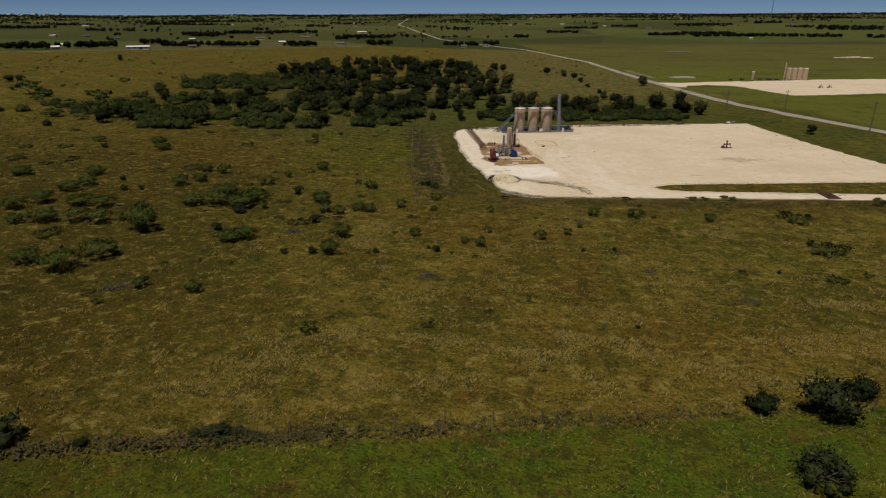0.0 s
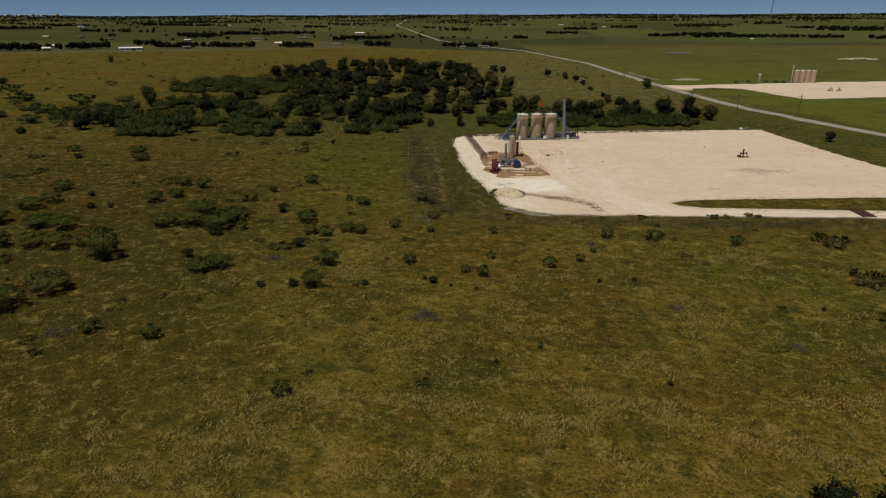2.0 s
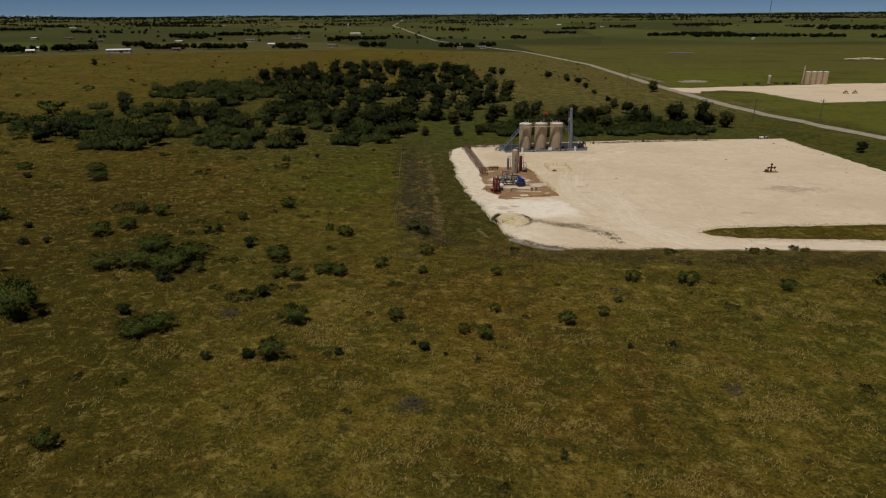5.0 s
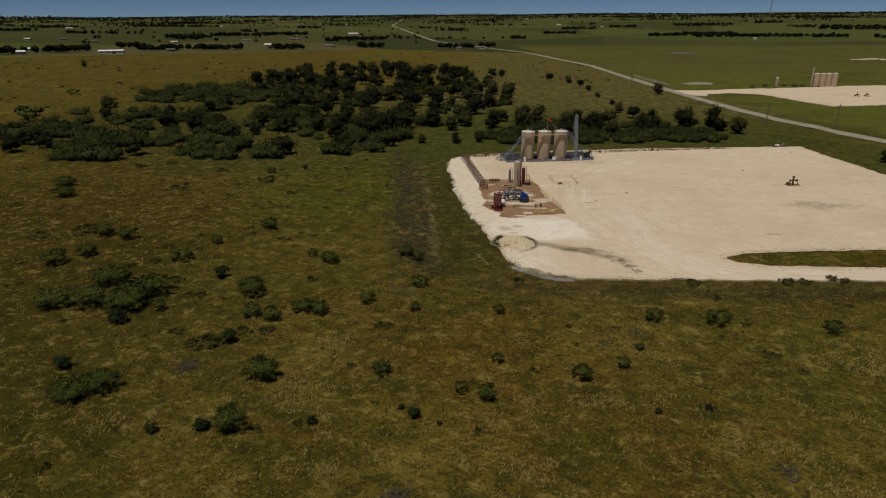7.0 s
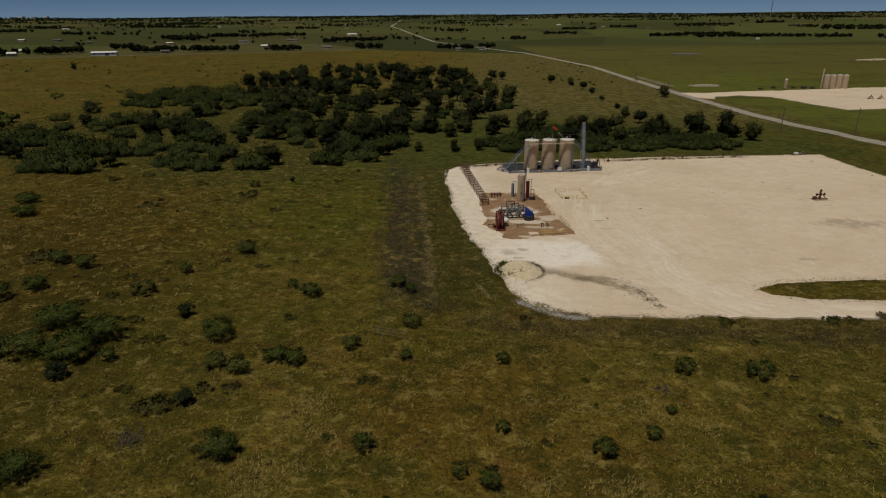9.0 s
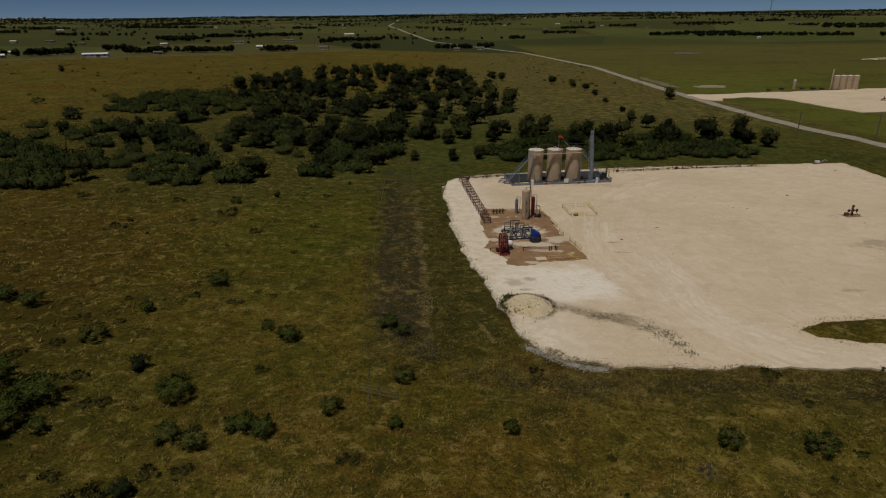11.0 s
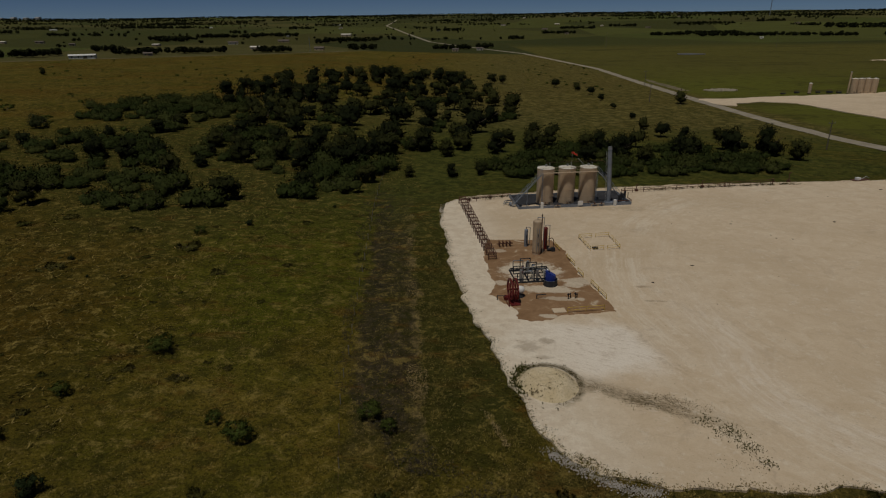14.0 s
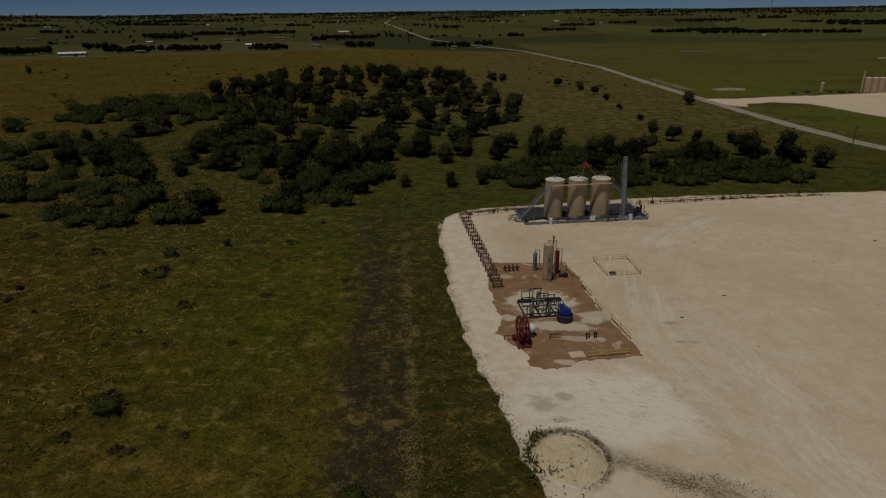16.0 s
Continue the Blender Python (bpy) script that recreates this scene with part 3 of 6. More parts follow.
GRAVEL = [plan(u, v) for u, v in ((8.2, 50.3), (18.8, 48.6), (19.1, 45), (19.3, 41.3), (18.4, 37.9), (18.9, 35.5), (18.7, 31.6), (18.6, 28.3), (19.1, 25.6), (19.4, 22.6), (19.2, 20.4), (13.9, 20.4), (11.4, 20.3), (10.8, 19.2), (7.7, 18.9), (6.3, 20), (6.5, 22.8), (5.2, 25.8), (3.9, 28), (5.3, 29.5), (5.4, 33.5), (5.7, 40.8), (6.6, 46))]
gravel = slab("gravel_bed", ragged(GRAVEL, 0.5, 0.6, seed=8), lambda x, y: pad_z(x, y) + 0.02, 0.2, "soil")
tagged(gravel, "red-brown gravel bed under the process equipment", "gravel bed", kind="structure")
verge = slab("verge", ragged([plan(u, v) for u, v in ((33, -9.8), (118, -24), (118, -10), (80, -4.0), (40, -2.6))], 2, 0.3), lambda x, y: pad_z(x, y) - 0.05, 0.3, "ground")
tagged(verge, "strip of dry grass between pad and entrance road", "verge", kind="structure")


def ribbon(name, points, width, lift, mat, step=8.0):
    """A road laid over the terrain along a line of points."""
    line = ragged(points, step, 0.0, closed=False) + [points[-1]]
    bm, prev = B(), None
    for k, (x, y) in enumerate(line):
        a, b = line[max(0, k - 1)], line[min(len(line) - 1, k + 1)]
        d = Vector((b[0] - a[0], b[1] - a[1])).normalized()
        row = []
        for s in (-0.5, -0.25, 0, 0.25, 0.5):
            px, py = x - d.y * s * width, y + d.x * s * width
            row.append(bm.verts.new((px, py, gz(px, py) + rolling(px, py) + lift - (0.25 if abs(s) == 0.5 else 0))))
        if prev:
            for i in range(4):
                bm.faces.new((prev[i + 1], prev[i], row[i], row[i + 1]))
        prev = row
    bmesh.ops.recalc_face_normals(bm, faces=bm.faces[:])
    return part(name, bm, mat)


road = ribbon("road", [(190, 60), (140, 175), (126.7, 208.6), (113.8, 249), (102.4, 319), (95.4, 386.5), (86, 500), (77.5, 613), (48, 750), (24, 850), (-118, 1106), (-331, 1886), (-420, 2600)], 5.8, 0.35, "road")
tagged(road, "pale two-lane country road running to the horizon", "road", kind="structure")


# ---- plants ----
rng = np.random.default_rng(7)


def on_ground(x, y):
    return gz(x, y) + rolling(x, y)


SHAPES = {}


def unit_ball():
    bm = bmesh.new()
    bmesh.ops.create_icosphere(bm, subdivisions=2, radius=1.0)
    co = np.array([v.co[:] for v in bm.verts])
    faces = np.array([[v.index for v in f.verts] for f in bm.faces])
    bm.free()
    return co, faces


CORE, CORE_FACES = unit_ball()


def foliage(name, lobes, count, leaf, mat, seed, lift=0.5, core=0.0):
    """A crown of many slim leaf sprays, thick inside a few uneven lobes and thinning outwards."""
    g = np.random.default_rng(seed)
    lobes = np.array(lobes)
    share = (lobes[:, 3] * lobes[:, 4]) ** 0.9
    pick = g.choice(len(lobes), count, p=share / share.sum())
    way = g.normal(size=(count, 3))
    way /= np.linalg.norm(way, axis=1)[:, None]
    rad = np.minimum(np.abs(g.normal(0.5, 0.42, count)), 1.9)
    c = lobes[pick, :3] + way * rad[:, None] * lobes[pick][:, [3, 3, 4]]
    c[:, 2] = np.maximum(c[:, 2], leaf * 0.4)
    # the shading follows the swell of the lobe and of the whole crown
    middle = lobes[:, :3].mean(0)
    swell = way * 0.30 + (c - middle) * np.array([1.3, 1.3, 2.6]) + g.normal(size=(count, 3)) * 0.08 + np.array([0, 0, 0.30])
    swell /= np.linalg.norm(swell, axis=1)[:, None]
    out = way * 0.5 + g.normal(size=(count, 3)) * 0.5 + np.array([0, 0, lift])
    out /= np.linalg.norm(out, axis=1)[:, None]
    side = np.cross(out, g.normal(size=(count, 3)))
    side /= np.linalg.norm(side, axis=1)[:, None]
    s = leaf * g.uniform(0.5, 1.4, count)[:, None]
    p, q, r = c - side * s * 0.5 - out * s * 0.5, c + side * s * 0.5 - out * s * 0.5, c + out * s * 1.4
    back = (np.cross(q - p, r - p) * swell).sum(1) < 0
    p[back], q[back] = q[back].copy(), p[back].copy()
    co = np.stack([p, q, r], 1).reshape(-1, 3)
    normals = np.repeat(swell, 3, 0)
    faces = np.arange(count * 3).reshape(-1, 3)
    if core:
        # leaf mass inside each lobe, uneven, in the same green
        for x, y, z, wide, high in lobes:
            ball_co = CORE * (1 + 0.10 * g.normal(size=(len(CORE), 1)))
            at = ball_co * np.array([wide, wide, high]) * core + np.array([x, y, z])
            at[:, 2] = np.maximum(at[:, 2], 0.01)
            faces = np.concatenate([faces, CORE_FACES + len(co)])
            co = np.concatenate([co, at])
            nrm = CORE * 0.30 + (at - middle) * np.array([1.3, 1.3, 2.6]) + np.array([0, 0, 0.30])
            normals = np.concatenate([normals, nrm / np.linalg.norm(nrm, axis=1)[:, None]])
    SHAPES[name] = co, normals
    return from_arrays(name, co, faces, mat, 3, normals)


def lobed(seed, n, spread, height, size, flat, lo=0.5):
    g = np.random.default_rng(seed)
    out = []
    for k in range(n):
        a, r = g.uniform(0, 6.283), spread * g.uniform(0.15, 1.0)
        out.append((math.cos(a) * r, math.sin(a) * r, height * g.uniform(lo, 1.0), size * g.uniform(0.7, 1.2), size * flat * g.uniform(0.7, 1.2)))
    return out


def woody(name, height, spread, limbs, r, seed, mat="bark"):
    """A tapered trunk that divides into crooked limbs."""
    g = random.Random(seed)
    bm = B()
    top = Vector((g.uniform(-0.05, 0.05), g.uniform(-0.05, 0.05), height * 0.45))
    tube(bm, (0, 0, -0.04), top, r, 7, r * 0.7, caps=False)
    for k in range(limbs):
        a = 6.283 * k / limbs + g.uniform(-0.5, 0.5)
        mid = top + Vector((math.cos(a) * spread * 0.5, math.sin(a) * spread * 0.5, height * g.uniform(0.12, 0.25)))
        end = mid + Vector((math.cos(a + 0.4) * spread * 0.5, math.sin(a + 0.4) * spread * 0.5, height * g.uniform(0.1, 0.3)))
        tube(bm, top, mid, r * 0.55, 5, r * 0.38, caps=False)
        tube(bm, mid, end, r * 0.38, 5, r * 0.12, caps=False)
    me = bpy.data.meshes.new(name)
    bm.to_mesh(me)
    bm.free()
    me.materials.append(M[mat])
    return me


def umbrella(seed, n):
    """Lobes of a mesquite: a flat dome held off the ground, with a few low boughs."""
    g = np.random.default_rng(seed)
    out = []
    for k in range(n):
        a, r = g.uniform(0, 6.283), 0.40 * math.sqrt(g.uniform(0.02, 1.0))
        low = g.random() < 0.22
        z = g.uniform(0.12, 0.25) if low else 0.46 - 0.75 * r * r + g.uniform(-0.10, 0.08)
        out.append((math.cos(a) * r * (0.8 if low else 1), math.sin(a) * r, z, g.uniform(0.09, 0.16), g.uniform(0.06, 0.10)))
    return out


# unit crowns, one metre wide; scaled to each plant
BUSHES = [(foliage("bush_crown", umbrella(10 + k, 26), 4300, 0.025, "mesquite", 40 + k, 0.7, 0.0), woody("bush_stem", 0.42, 0.36, 7, 0.014, 60 + k)) for k in range(6)]
WIDE = [(foliage("bush_crown", umbrella(310 + k, 38), 8500, 0.0178, "mesquite", 340 + k, 0.7, 0.0), woody("bush_stem", 0.40, 0.40, 9, 0.010, 360 + k)) for k in range(5)]
SMALL = [(foliage("bush_crown", umbrella(110 + k, 14), 800, 0.050, "mesquite", 140 + k, 0.8, 0.0), woody("bush_stem", 0.34, 0.30, 4, 0.016, 160 + k)) for k in range(4)]
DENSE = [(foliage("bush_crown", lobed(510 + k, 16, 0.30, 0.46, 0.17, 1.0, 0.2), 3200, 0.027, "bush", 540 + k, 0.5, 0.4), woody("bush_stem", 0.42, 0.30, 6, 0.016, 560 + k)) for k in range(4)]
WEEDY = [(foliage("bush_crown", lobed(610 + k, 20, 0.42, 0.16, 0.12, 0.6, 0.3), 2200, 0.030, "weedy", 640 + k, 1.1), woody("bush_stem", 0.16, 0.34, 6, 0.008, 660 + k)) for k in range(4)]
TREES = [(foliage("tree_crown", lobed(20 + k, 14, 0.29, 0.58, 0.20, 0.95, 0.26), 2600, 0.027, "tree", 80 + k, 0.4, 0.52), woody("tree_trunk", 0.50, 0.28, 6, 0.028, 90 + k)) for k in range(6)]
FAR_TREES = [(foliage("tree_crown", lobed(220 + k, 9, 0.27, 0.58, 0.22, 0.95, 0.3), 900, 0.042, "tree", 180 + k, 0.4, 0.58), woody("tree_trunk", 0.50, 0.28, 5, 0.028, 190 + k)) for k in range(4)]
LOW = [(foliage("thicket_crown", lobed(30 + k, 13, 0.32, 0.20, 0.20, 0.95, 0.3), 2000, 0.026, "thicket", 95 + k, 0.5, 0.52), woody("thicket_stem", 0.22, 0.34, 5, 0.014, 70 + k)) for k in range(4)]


def plant(kind, x, y, width, tall, label, category, group, sink=0.0, form=""):
    if kind == "tree":
        crowns = TREES if y < 262 else FAR_TREES
    elif kind == "thicket":
        crowns = LOW
    else:
        crowns = {"dense": DENSE, "weedy": WEEDY}.get(form) or (SMALL if width < 1.2 or y > 190 else WIDE if width > 3.4 else BUSHES)
    k = int((x * 7.3 + y * 3.1) % len(crowns))
    m = Matrix.Translation((x, y, on_ground(x, y) - sink)) @ Matrix.Rotation((x * 1.7 + y) % 6.283, 4, "Z") @ Matrix.Diagonal((width, width, width * tall, 1))
    ob = thing(kind, m, label, category, group)
    names = {"bush": ("crown", "stem"), "tree": ("crown", "trunk"), "thicket": ("crown", "stem")}[kind]
    for me, nm in zip(crowns[k], names):
        p = new(nm, me)
        p.parent = ob
    return ob


BUSH = "feathery green mesquite bush standing in dry pasture"
DARK = "dark green densely leaved bush in dry pasture"
FLAT = "low sprawling olive-green shrub in dry grass"
# x, y, width of the bushes in the open pasture
for x, y, w in ((-15.9, 53.8, 2), (-33.2, 62.1, 2.3), (-40.3, 62.3, 2.3), (8.2, 66.1, 1), (-53.4, 66.3, 6), (-60.1, 67.3, 4.9), (-51.9, 71.6, 5.9), (-20.6, 78.5, 3.7), (-36.9, 81, 4.5), (-35, 82.2, 3.9),
                (-74.1, 82.7, 3.2), (-70.5, 84.3, 5.5), (-65.1, 85.6, 5.1), (-61, 85.8, 4.2), (1.3, 86.1, 2.2), (-1.2, 86.9, 1.6), (-21.4, 87.2, 4.1), (-9.4, 89, 2.3), (-79.8, 89.3, 4.3), (10.7, 90.5, 2.4),
                (2.2, 92.9, 1.6), (15.3, 93.3, 1.8), (-70.5, 93.8, 5), (-65.9, 94, 4.9), (-79, 94.4, 5.2), (17.6, 97.1, 1.2), (-51.5, 98.6, 5.2), (-48.3, 99.3, 5.4), (-39.4, 100, 2.1), (-43.4, 100.2, 6.3)):
    plant("bush", x, y, w, 1.15 if w < 2.5 else 0.95 if w < 4.5 else 0.72, BUSH, "bush", "bushes in the pasture")
for x, y, w in ((-25.3, 100.4, 2.9), (-28.1, 100.8, 2.9), (-19.9, 102.8, 2.9), (-79.5, 103, 4.9), (-22.3, 103.1, 2.9), (40.8, 103.4, 2.5), (28.3, 104.4, 3), (20.9, 104.6, 2.3), (-8.4, 104.7, 1.6), (-42.4, 104.8, 5.5),
                (2.1, 104.8, 1.8), (-48.7, 106.4, 6.1), (-14.8, 106.5, 2.3), (-30.6, 107, 4.2), (-78.7, 107.4, 4), (-61, 111, 3.9), (-8.8, 112.6, 2.6), (-96.6, 112.7, 5.2), (-59, 114.7, 3.5), (-82.4, 115.6, 4.6),
                (-44.8, 116.1, 3.3), (76.2, 117.1, 2.8), (-23.6, 120.1, 3.1), (-26.8, 121.9, 1.8), (-10.3, 122.3, 1.9), (-57.3, 122.8, 3.5), (-43.1, 124, 2.2), (-61.8, 124.1, 3.3), (-12.6, 124.3, 2.8), (-38, 133.6, 3.5)):
    plant("bush", x, y, w, 1.15 if w < 2.5 else 0.95 if w < 4.5 else 0.72, BUSH, "bush", "bushes in the pasture")
for x, y, w in ((-83.6, 144, 4.9), (-51.7, 171, 2.3), (-158.3, 230.3, 10.1), (-199.3, 242.6, 14.1)):
    plant("bush", x, y, w, 1.15 if w < 2.5 else 0.95 if w < 4.5 else 0.72, BUSH, "bush", "bushes in the pasture")
# darker, denser bushes
for x, y, w in ((-18.9, 53.5, 0.5), (20.5, 60.5, 0.8), (-59.2, 73.4, 0.6), (-27, 76.9, 1.6), (-23, 78.1, 2), (43.5, 80.1, 0.9), (-14, 80.2, 1.4), (-2.8, 81.2, 0.7), (-5.2, 82.2, 1.9), (-6.6, 83.4, 0.9),
                (17, 85.2, 1), (-41.2, 85.5, 2.4), (21.8, 86.4, 1), (-27.9, 93.8, 2.7), (-42.1, 96, 3), (-69.5, 105.1, 1.9), (-66.7, 106.5, 1.7), (-36.4, 111.2, 2.9), (-74.5, 112.5, 2), (-99, 143.3, 2.4),
                (-58.5, 150.7, 0.8), (-65.1, 156.8, 1.4), (-135.4, 170, 3.6), (-45.6, 177.3, 2), (-33.9, 191.9, 1.1), (-185.9, 235.9, 4.9), (-152.3, 265.2, 8.2), (-245, 286.3, 6.1), (-240.2, 288.2, 6.1)):
    plant("bush", x, y, w, 0.95, DARK, "bush", "dark bushes in the pasture", 0, "dense")
# low sprawling shrubs
for x, y, w in ((-42.8, 57.1, 1.8), (-3.3, 57.4, 1.8), (-14.5, 57.4, 1.4), (-45.5, 59.6, 2.3), (3.5, 62, 1.2), (12.6, 62.4, 0.8), (14.2, 65.6, 0.8), (-10.7, 69.9, 1.2), (-41.7, 70.2, 1.4), (-32.8, 71.5, 1.4),
                (-37.5, 71.8, 1.6), (50.3, 77.7, 3.5), (-18.3, 78.4, 1), (-65.2, 78.6, 4.9), (38.4, 79.5, 2), (-15.3, 79.9, 1.2), (55.3, 80.1, 1.8), (0.6, 80.6, 1.3), (54.6, 89.7, 7.7), (-13, 90.1, 1.3),
                (5.9, 91.5, 1.3), (-30.1, 92.7, 4.2), (33.6, 94.1, 1.5), (-34.5, 95, 1.9), (-27.1, 96.4, 2.5), (-24.5, 96.8, 2.4), (31.7, 97.1, 2.5), (10.8, 97.6, 1), (-11.4, 99.8, 2.4), (10.4, 101.9, 0.9)):
    plant("bush", x, y, w, 1.0 if w < 2 else 0.7, FLAT, "bush", "low shrubs in the pasture", 0, "weedy")
for x, y, w in ((15.9, 102.1, 0.7), (31.4, 104.2, 1.5), (56, 104.5, 7.5), (-38.3, 104.7, 2.1), (-36.5, 105.1, 1.8), (-41.8, 109.1, 2.3), (46.3, 110.7, 1.2), (30.3, 111.5, 1.5), (-50.5, 111.8, 1.8), (-24.3, 113, 2.2),
                (-48.1, 114.4, 1.7), (4.9, 114.5, 2.8), (28.8, 116.6, 2.3), (44.2, 118, 2.5), (41.9, 118.2, 2.8), (48.9, 119.3, 3.4), (-44.5, 120.5, 1.9), (-49.3, 120.7, 2.2), (-71.2, 121.5, 4), (-99.7, 122.7, 3.7),
                (-65.8, 125, 5.3), (-109.1, 125.2, 4.6), (-97.2, 127.9, 4.5), (-33.8, 128.3, 2.6), (-39.2, 129, 1.8), (-29.4, 131.1, 1.1), (-87.5, 136.6, 3), (-117.7, 139, 3.7), (-108.6, 141.4, 4.1), (-65.2, 152.8, 4.4)):
    plant("bush", x, y, w, 1.0 if w < 2 else 0.7, FLAT, "bush", "low shrubs in the pasture", 0, "weedy")
for x, y, w in ((-41.9, 155.6, 3.2), (-32.9, 160.1, 1.8), (-50.2, 163.9, 5), (-122.5, 164.9, 3.8), (-84, 170.9, 3.6), (-63.6, 171, 3.3), (-78.7, 176.2, 3), (-96.8, 178.6, 4), (-36.1, 181, 2.6), (-41.4, 186.5, 1.1),
                (-28.6, 187.4, 1.4)):
    plant("bush", x, y, w, 1.0 if w < 2 else 0.7, FLAT, "bush", "low shrubs in the pasture", 0, "weedy")
plant("bush", -52.7, 83.5, 6.6, 1.15, "tall open mesquite with visible stems in dry pasture", "bush", "bushes in the pasture")
for x, y, w, h in ((34.0, 45.4, 6.6, 0.95), (28.4, 45.6, 3.8, 0.85), (29.4, 36.2, 5.4, 0.8), (-33.8, 32.4, 4.6, 0.9), (38.5, 49.5, 4.5, 0.8)):
    plant("bush", x, y, w, h, "large leafy green shrub in the south fence line", "bush", "shrubs along the south fence", 0, "dense")
for x, y, w in ((-27.6, 33, 1.7), (-17.4, 36.2, 2.0), (-19.6, 35.6, 1.2)):
    plant("bush", x, y, w, 0.8, "small weedy shrub beside the south fence posts", "bush", "shrubs along the south fence", 0, "dense")

OAK = "dark green oak with a dense uneven crown"
# x, y, width of the trees that stand out
for x, y, w in ((-291, 451, 7), (-106, 225, 8.5), (-97, 223.5, 8.5), (-109, 275, 7.5), (-78, 210, 7.5), (-58.6, 231.5, 7), (-52.4, 230, 8), (-44.5, 233, 10), (-31.8, 214, 7), (-23.4, 258.5, 9.5),
                (-16, 248, 7), (-12.3, 263, 9.5), (-1.6, 253.5, 9), (10.3, 288.5, 5.5), (13.3, 266.5, 9), (23.7, 255.5, 8.5), (33.3, 251.5, 9), (49.3, 300.5, 6), (52.2, 285.5, 7.5), (50.4, 252.5, 9),
                (58.4, 283, 5.5), (69.3, 283.5, 5), (63.2, 251.5, 11), (73.3, 253.5, 11.5), (79.5, 247, 8)):
    plant("tree", x, y, w, 1.0, OAK, "tree", "oaks of the grove")
plant("tree", -56.1, 192, 8.6, 0.95, "pale olive-green tree at the edge of the grove", "tree", "oaks of the grove")
for x, y, w in ((30.3, 454.5, 8), (41.9, 434, 7.5), (46, 415, 7), (47.4, 386.5, 5.5), (48.6, 358.5, 4), (51.1, 328, 4), (-7.6, 467, 9.5), (-0.8, 469, 8.5), (-22.3, 452.5, 6.5), (-37.5, 473, 5),
                (83, 376, 9), (-78, 454.5, 11), (-65, 458, 10), (-105.4, 374, 13), (-86.4, 357, 12), (-118, 371, 11), (-57.6, 312, 10), (-38, 296, 11), (-27.8, 311, 12), (-13.7, 321, 12),
                (-5, 309, 10), (-34, 244.5, 6), (-23, 222, 4.4), (-70.3, 231.5, 6), (-78.6, 233.5, 5), (-12.5, 223, 5), (-6, 226, 4.6), (101.5, 204, 4.6)):
    plant("tree", x, y, w, 0.95, OAK, "tree", "oaks of the grove")


def inside(x, y, ring):
    hit = False
    for (ax, ay), (bx, by) in zip(ring, ring[1:] + ring[:1]):
        if (ay > y) != (by > y) and x < (bx - ax) * (y - ay) / (by - ay) + ax:
            hit = not hit
    return hit


GROVE = [(-76, 214), (-60, 198), (-46, 200), (-33, 214), (-24, 240), (2, 254), (4, 300), (2, 368), (-15, 440), (-30, 505), (-92, 520), (-140, 432), (-130, 350), (-90, 290)]
SCRUB = [(-150, 205), (-136, 180), (-124, 169), (-109, 163), (-97, 176), (-69, 181), (-52, 190), (-34, 205), (-28, 236), (-60, 250), (-92, 292), (-118, 268), (-131, 246), (-146, 214)]
BELT = [(-152, 284), (-172, 326), (-146, 356), (-112, 345), (-96, 300), (-116, 287)]
g = random.Random(5)
taken = []


def room(x, y, d):
    if any((x - a) ** 2 + (y - b) ** 2 < d * d for a, b in taken):
        return False
    taken.append((x, y))
    return True


while len(taken) < 138:
    x, y = g.uniform(-145, 6), g.uniform(210, 525)
    if inside(x, y, GROVE) and room(x, y, 6.8):
        plant("tree", x, y, g.uniform(7.5, 12.5), g.uniform(0.8, 1.05), OAK, "tree", "oaks of the grove")
while len(taken) < 312:
    x, y = g.uniform(-180, -25), g.uniform(160, 360)
    if (inside(x, y, BELT) or inside(x, y, SCRUB) and noise.noise((x * 0.045, y * 0.045, 2)) > -0.12) and room(x, y, 3.9):
        plant("thicket", x, y, g.uniform(6, 12), g.uniform(0.7, 1.15), "low spreading green thicket at the edge of the grove", "thicket", "thickets round the grove")
for x, y, w in ((-192, 242, 6), (-178, 221, 7), (-158, 211, 7), (-165, 237, 8), (-193, 301, 6), (-160, 278, 6), (-149, 214, 6), (-147, 188, 7), (-134, 185, 6), (-216, 265, 7), (-187, 236, 7), (-105, 150, 4), (-89, 152, 5)):
    plant("bush", x, y, w, 0.7, BUSH, "bush", "bushes in the pasture")
for k in range(26):
    x, y = g.uniform(-135, -40), g.uniform(178, 290)
    if inside(x, y, SCRUB):
        plant("tree", x, y, g.uniform(5, 8.5), g.uniform(0.8, 1.05), OAK, "tree", "oaks of the grove")
for k in range(58):
    x, y = g.uniform(-110, 4), g.uniform(230, 430)
    if inside(x, y, GROVE):
        plant("thicket", x, y, g.uniform(5, 9), g.uniform(0.9, 1.3), "low spreading green thicket under the oaks", "thicket", "thickets round the grove")
for k in range(12):
    x, y = g.uniform(4, 70), g.uniform(240, 266)
    if room(x, y, 5.5):
        plant("tree", x, y, g.uniform(6, 10.5), g.uniform(0.85, 1.1), OAK, "tree", "oaks of the grove")
for k in range(80):
    t = g.random() * 0.85
    x, y = -4 + 86 * t + g.uniform(-2, 2), 226 + 12 * t + g.uniform(-4, 12)
    plant("thicket", x, y, g.uniform(5, 8), g.uniform(0.75, 1.15), "low green thicket behind the pad's north edge", "thicket", "thickets behind the pad")
for k in range(34):
    x, y = g.uniform(2, 76), g.uniform(244, 262)
    plant("thicket", x, y, g.uniform(5, 9), g.uniform(0.8, 1.2), "low green thicket behind the pad's north edge", "thicket", "thickets behind the pad")
foliage("far_scrub", lobed(400, 7, 0.28, 0.28, 0.21, 0.75), 200, 0.085, "mesquite", 401)
pieces, shading = [], []
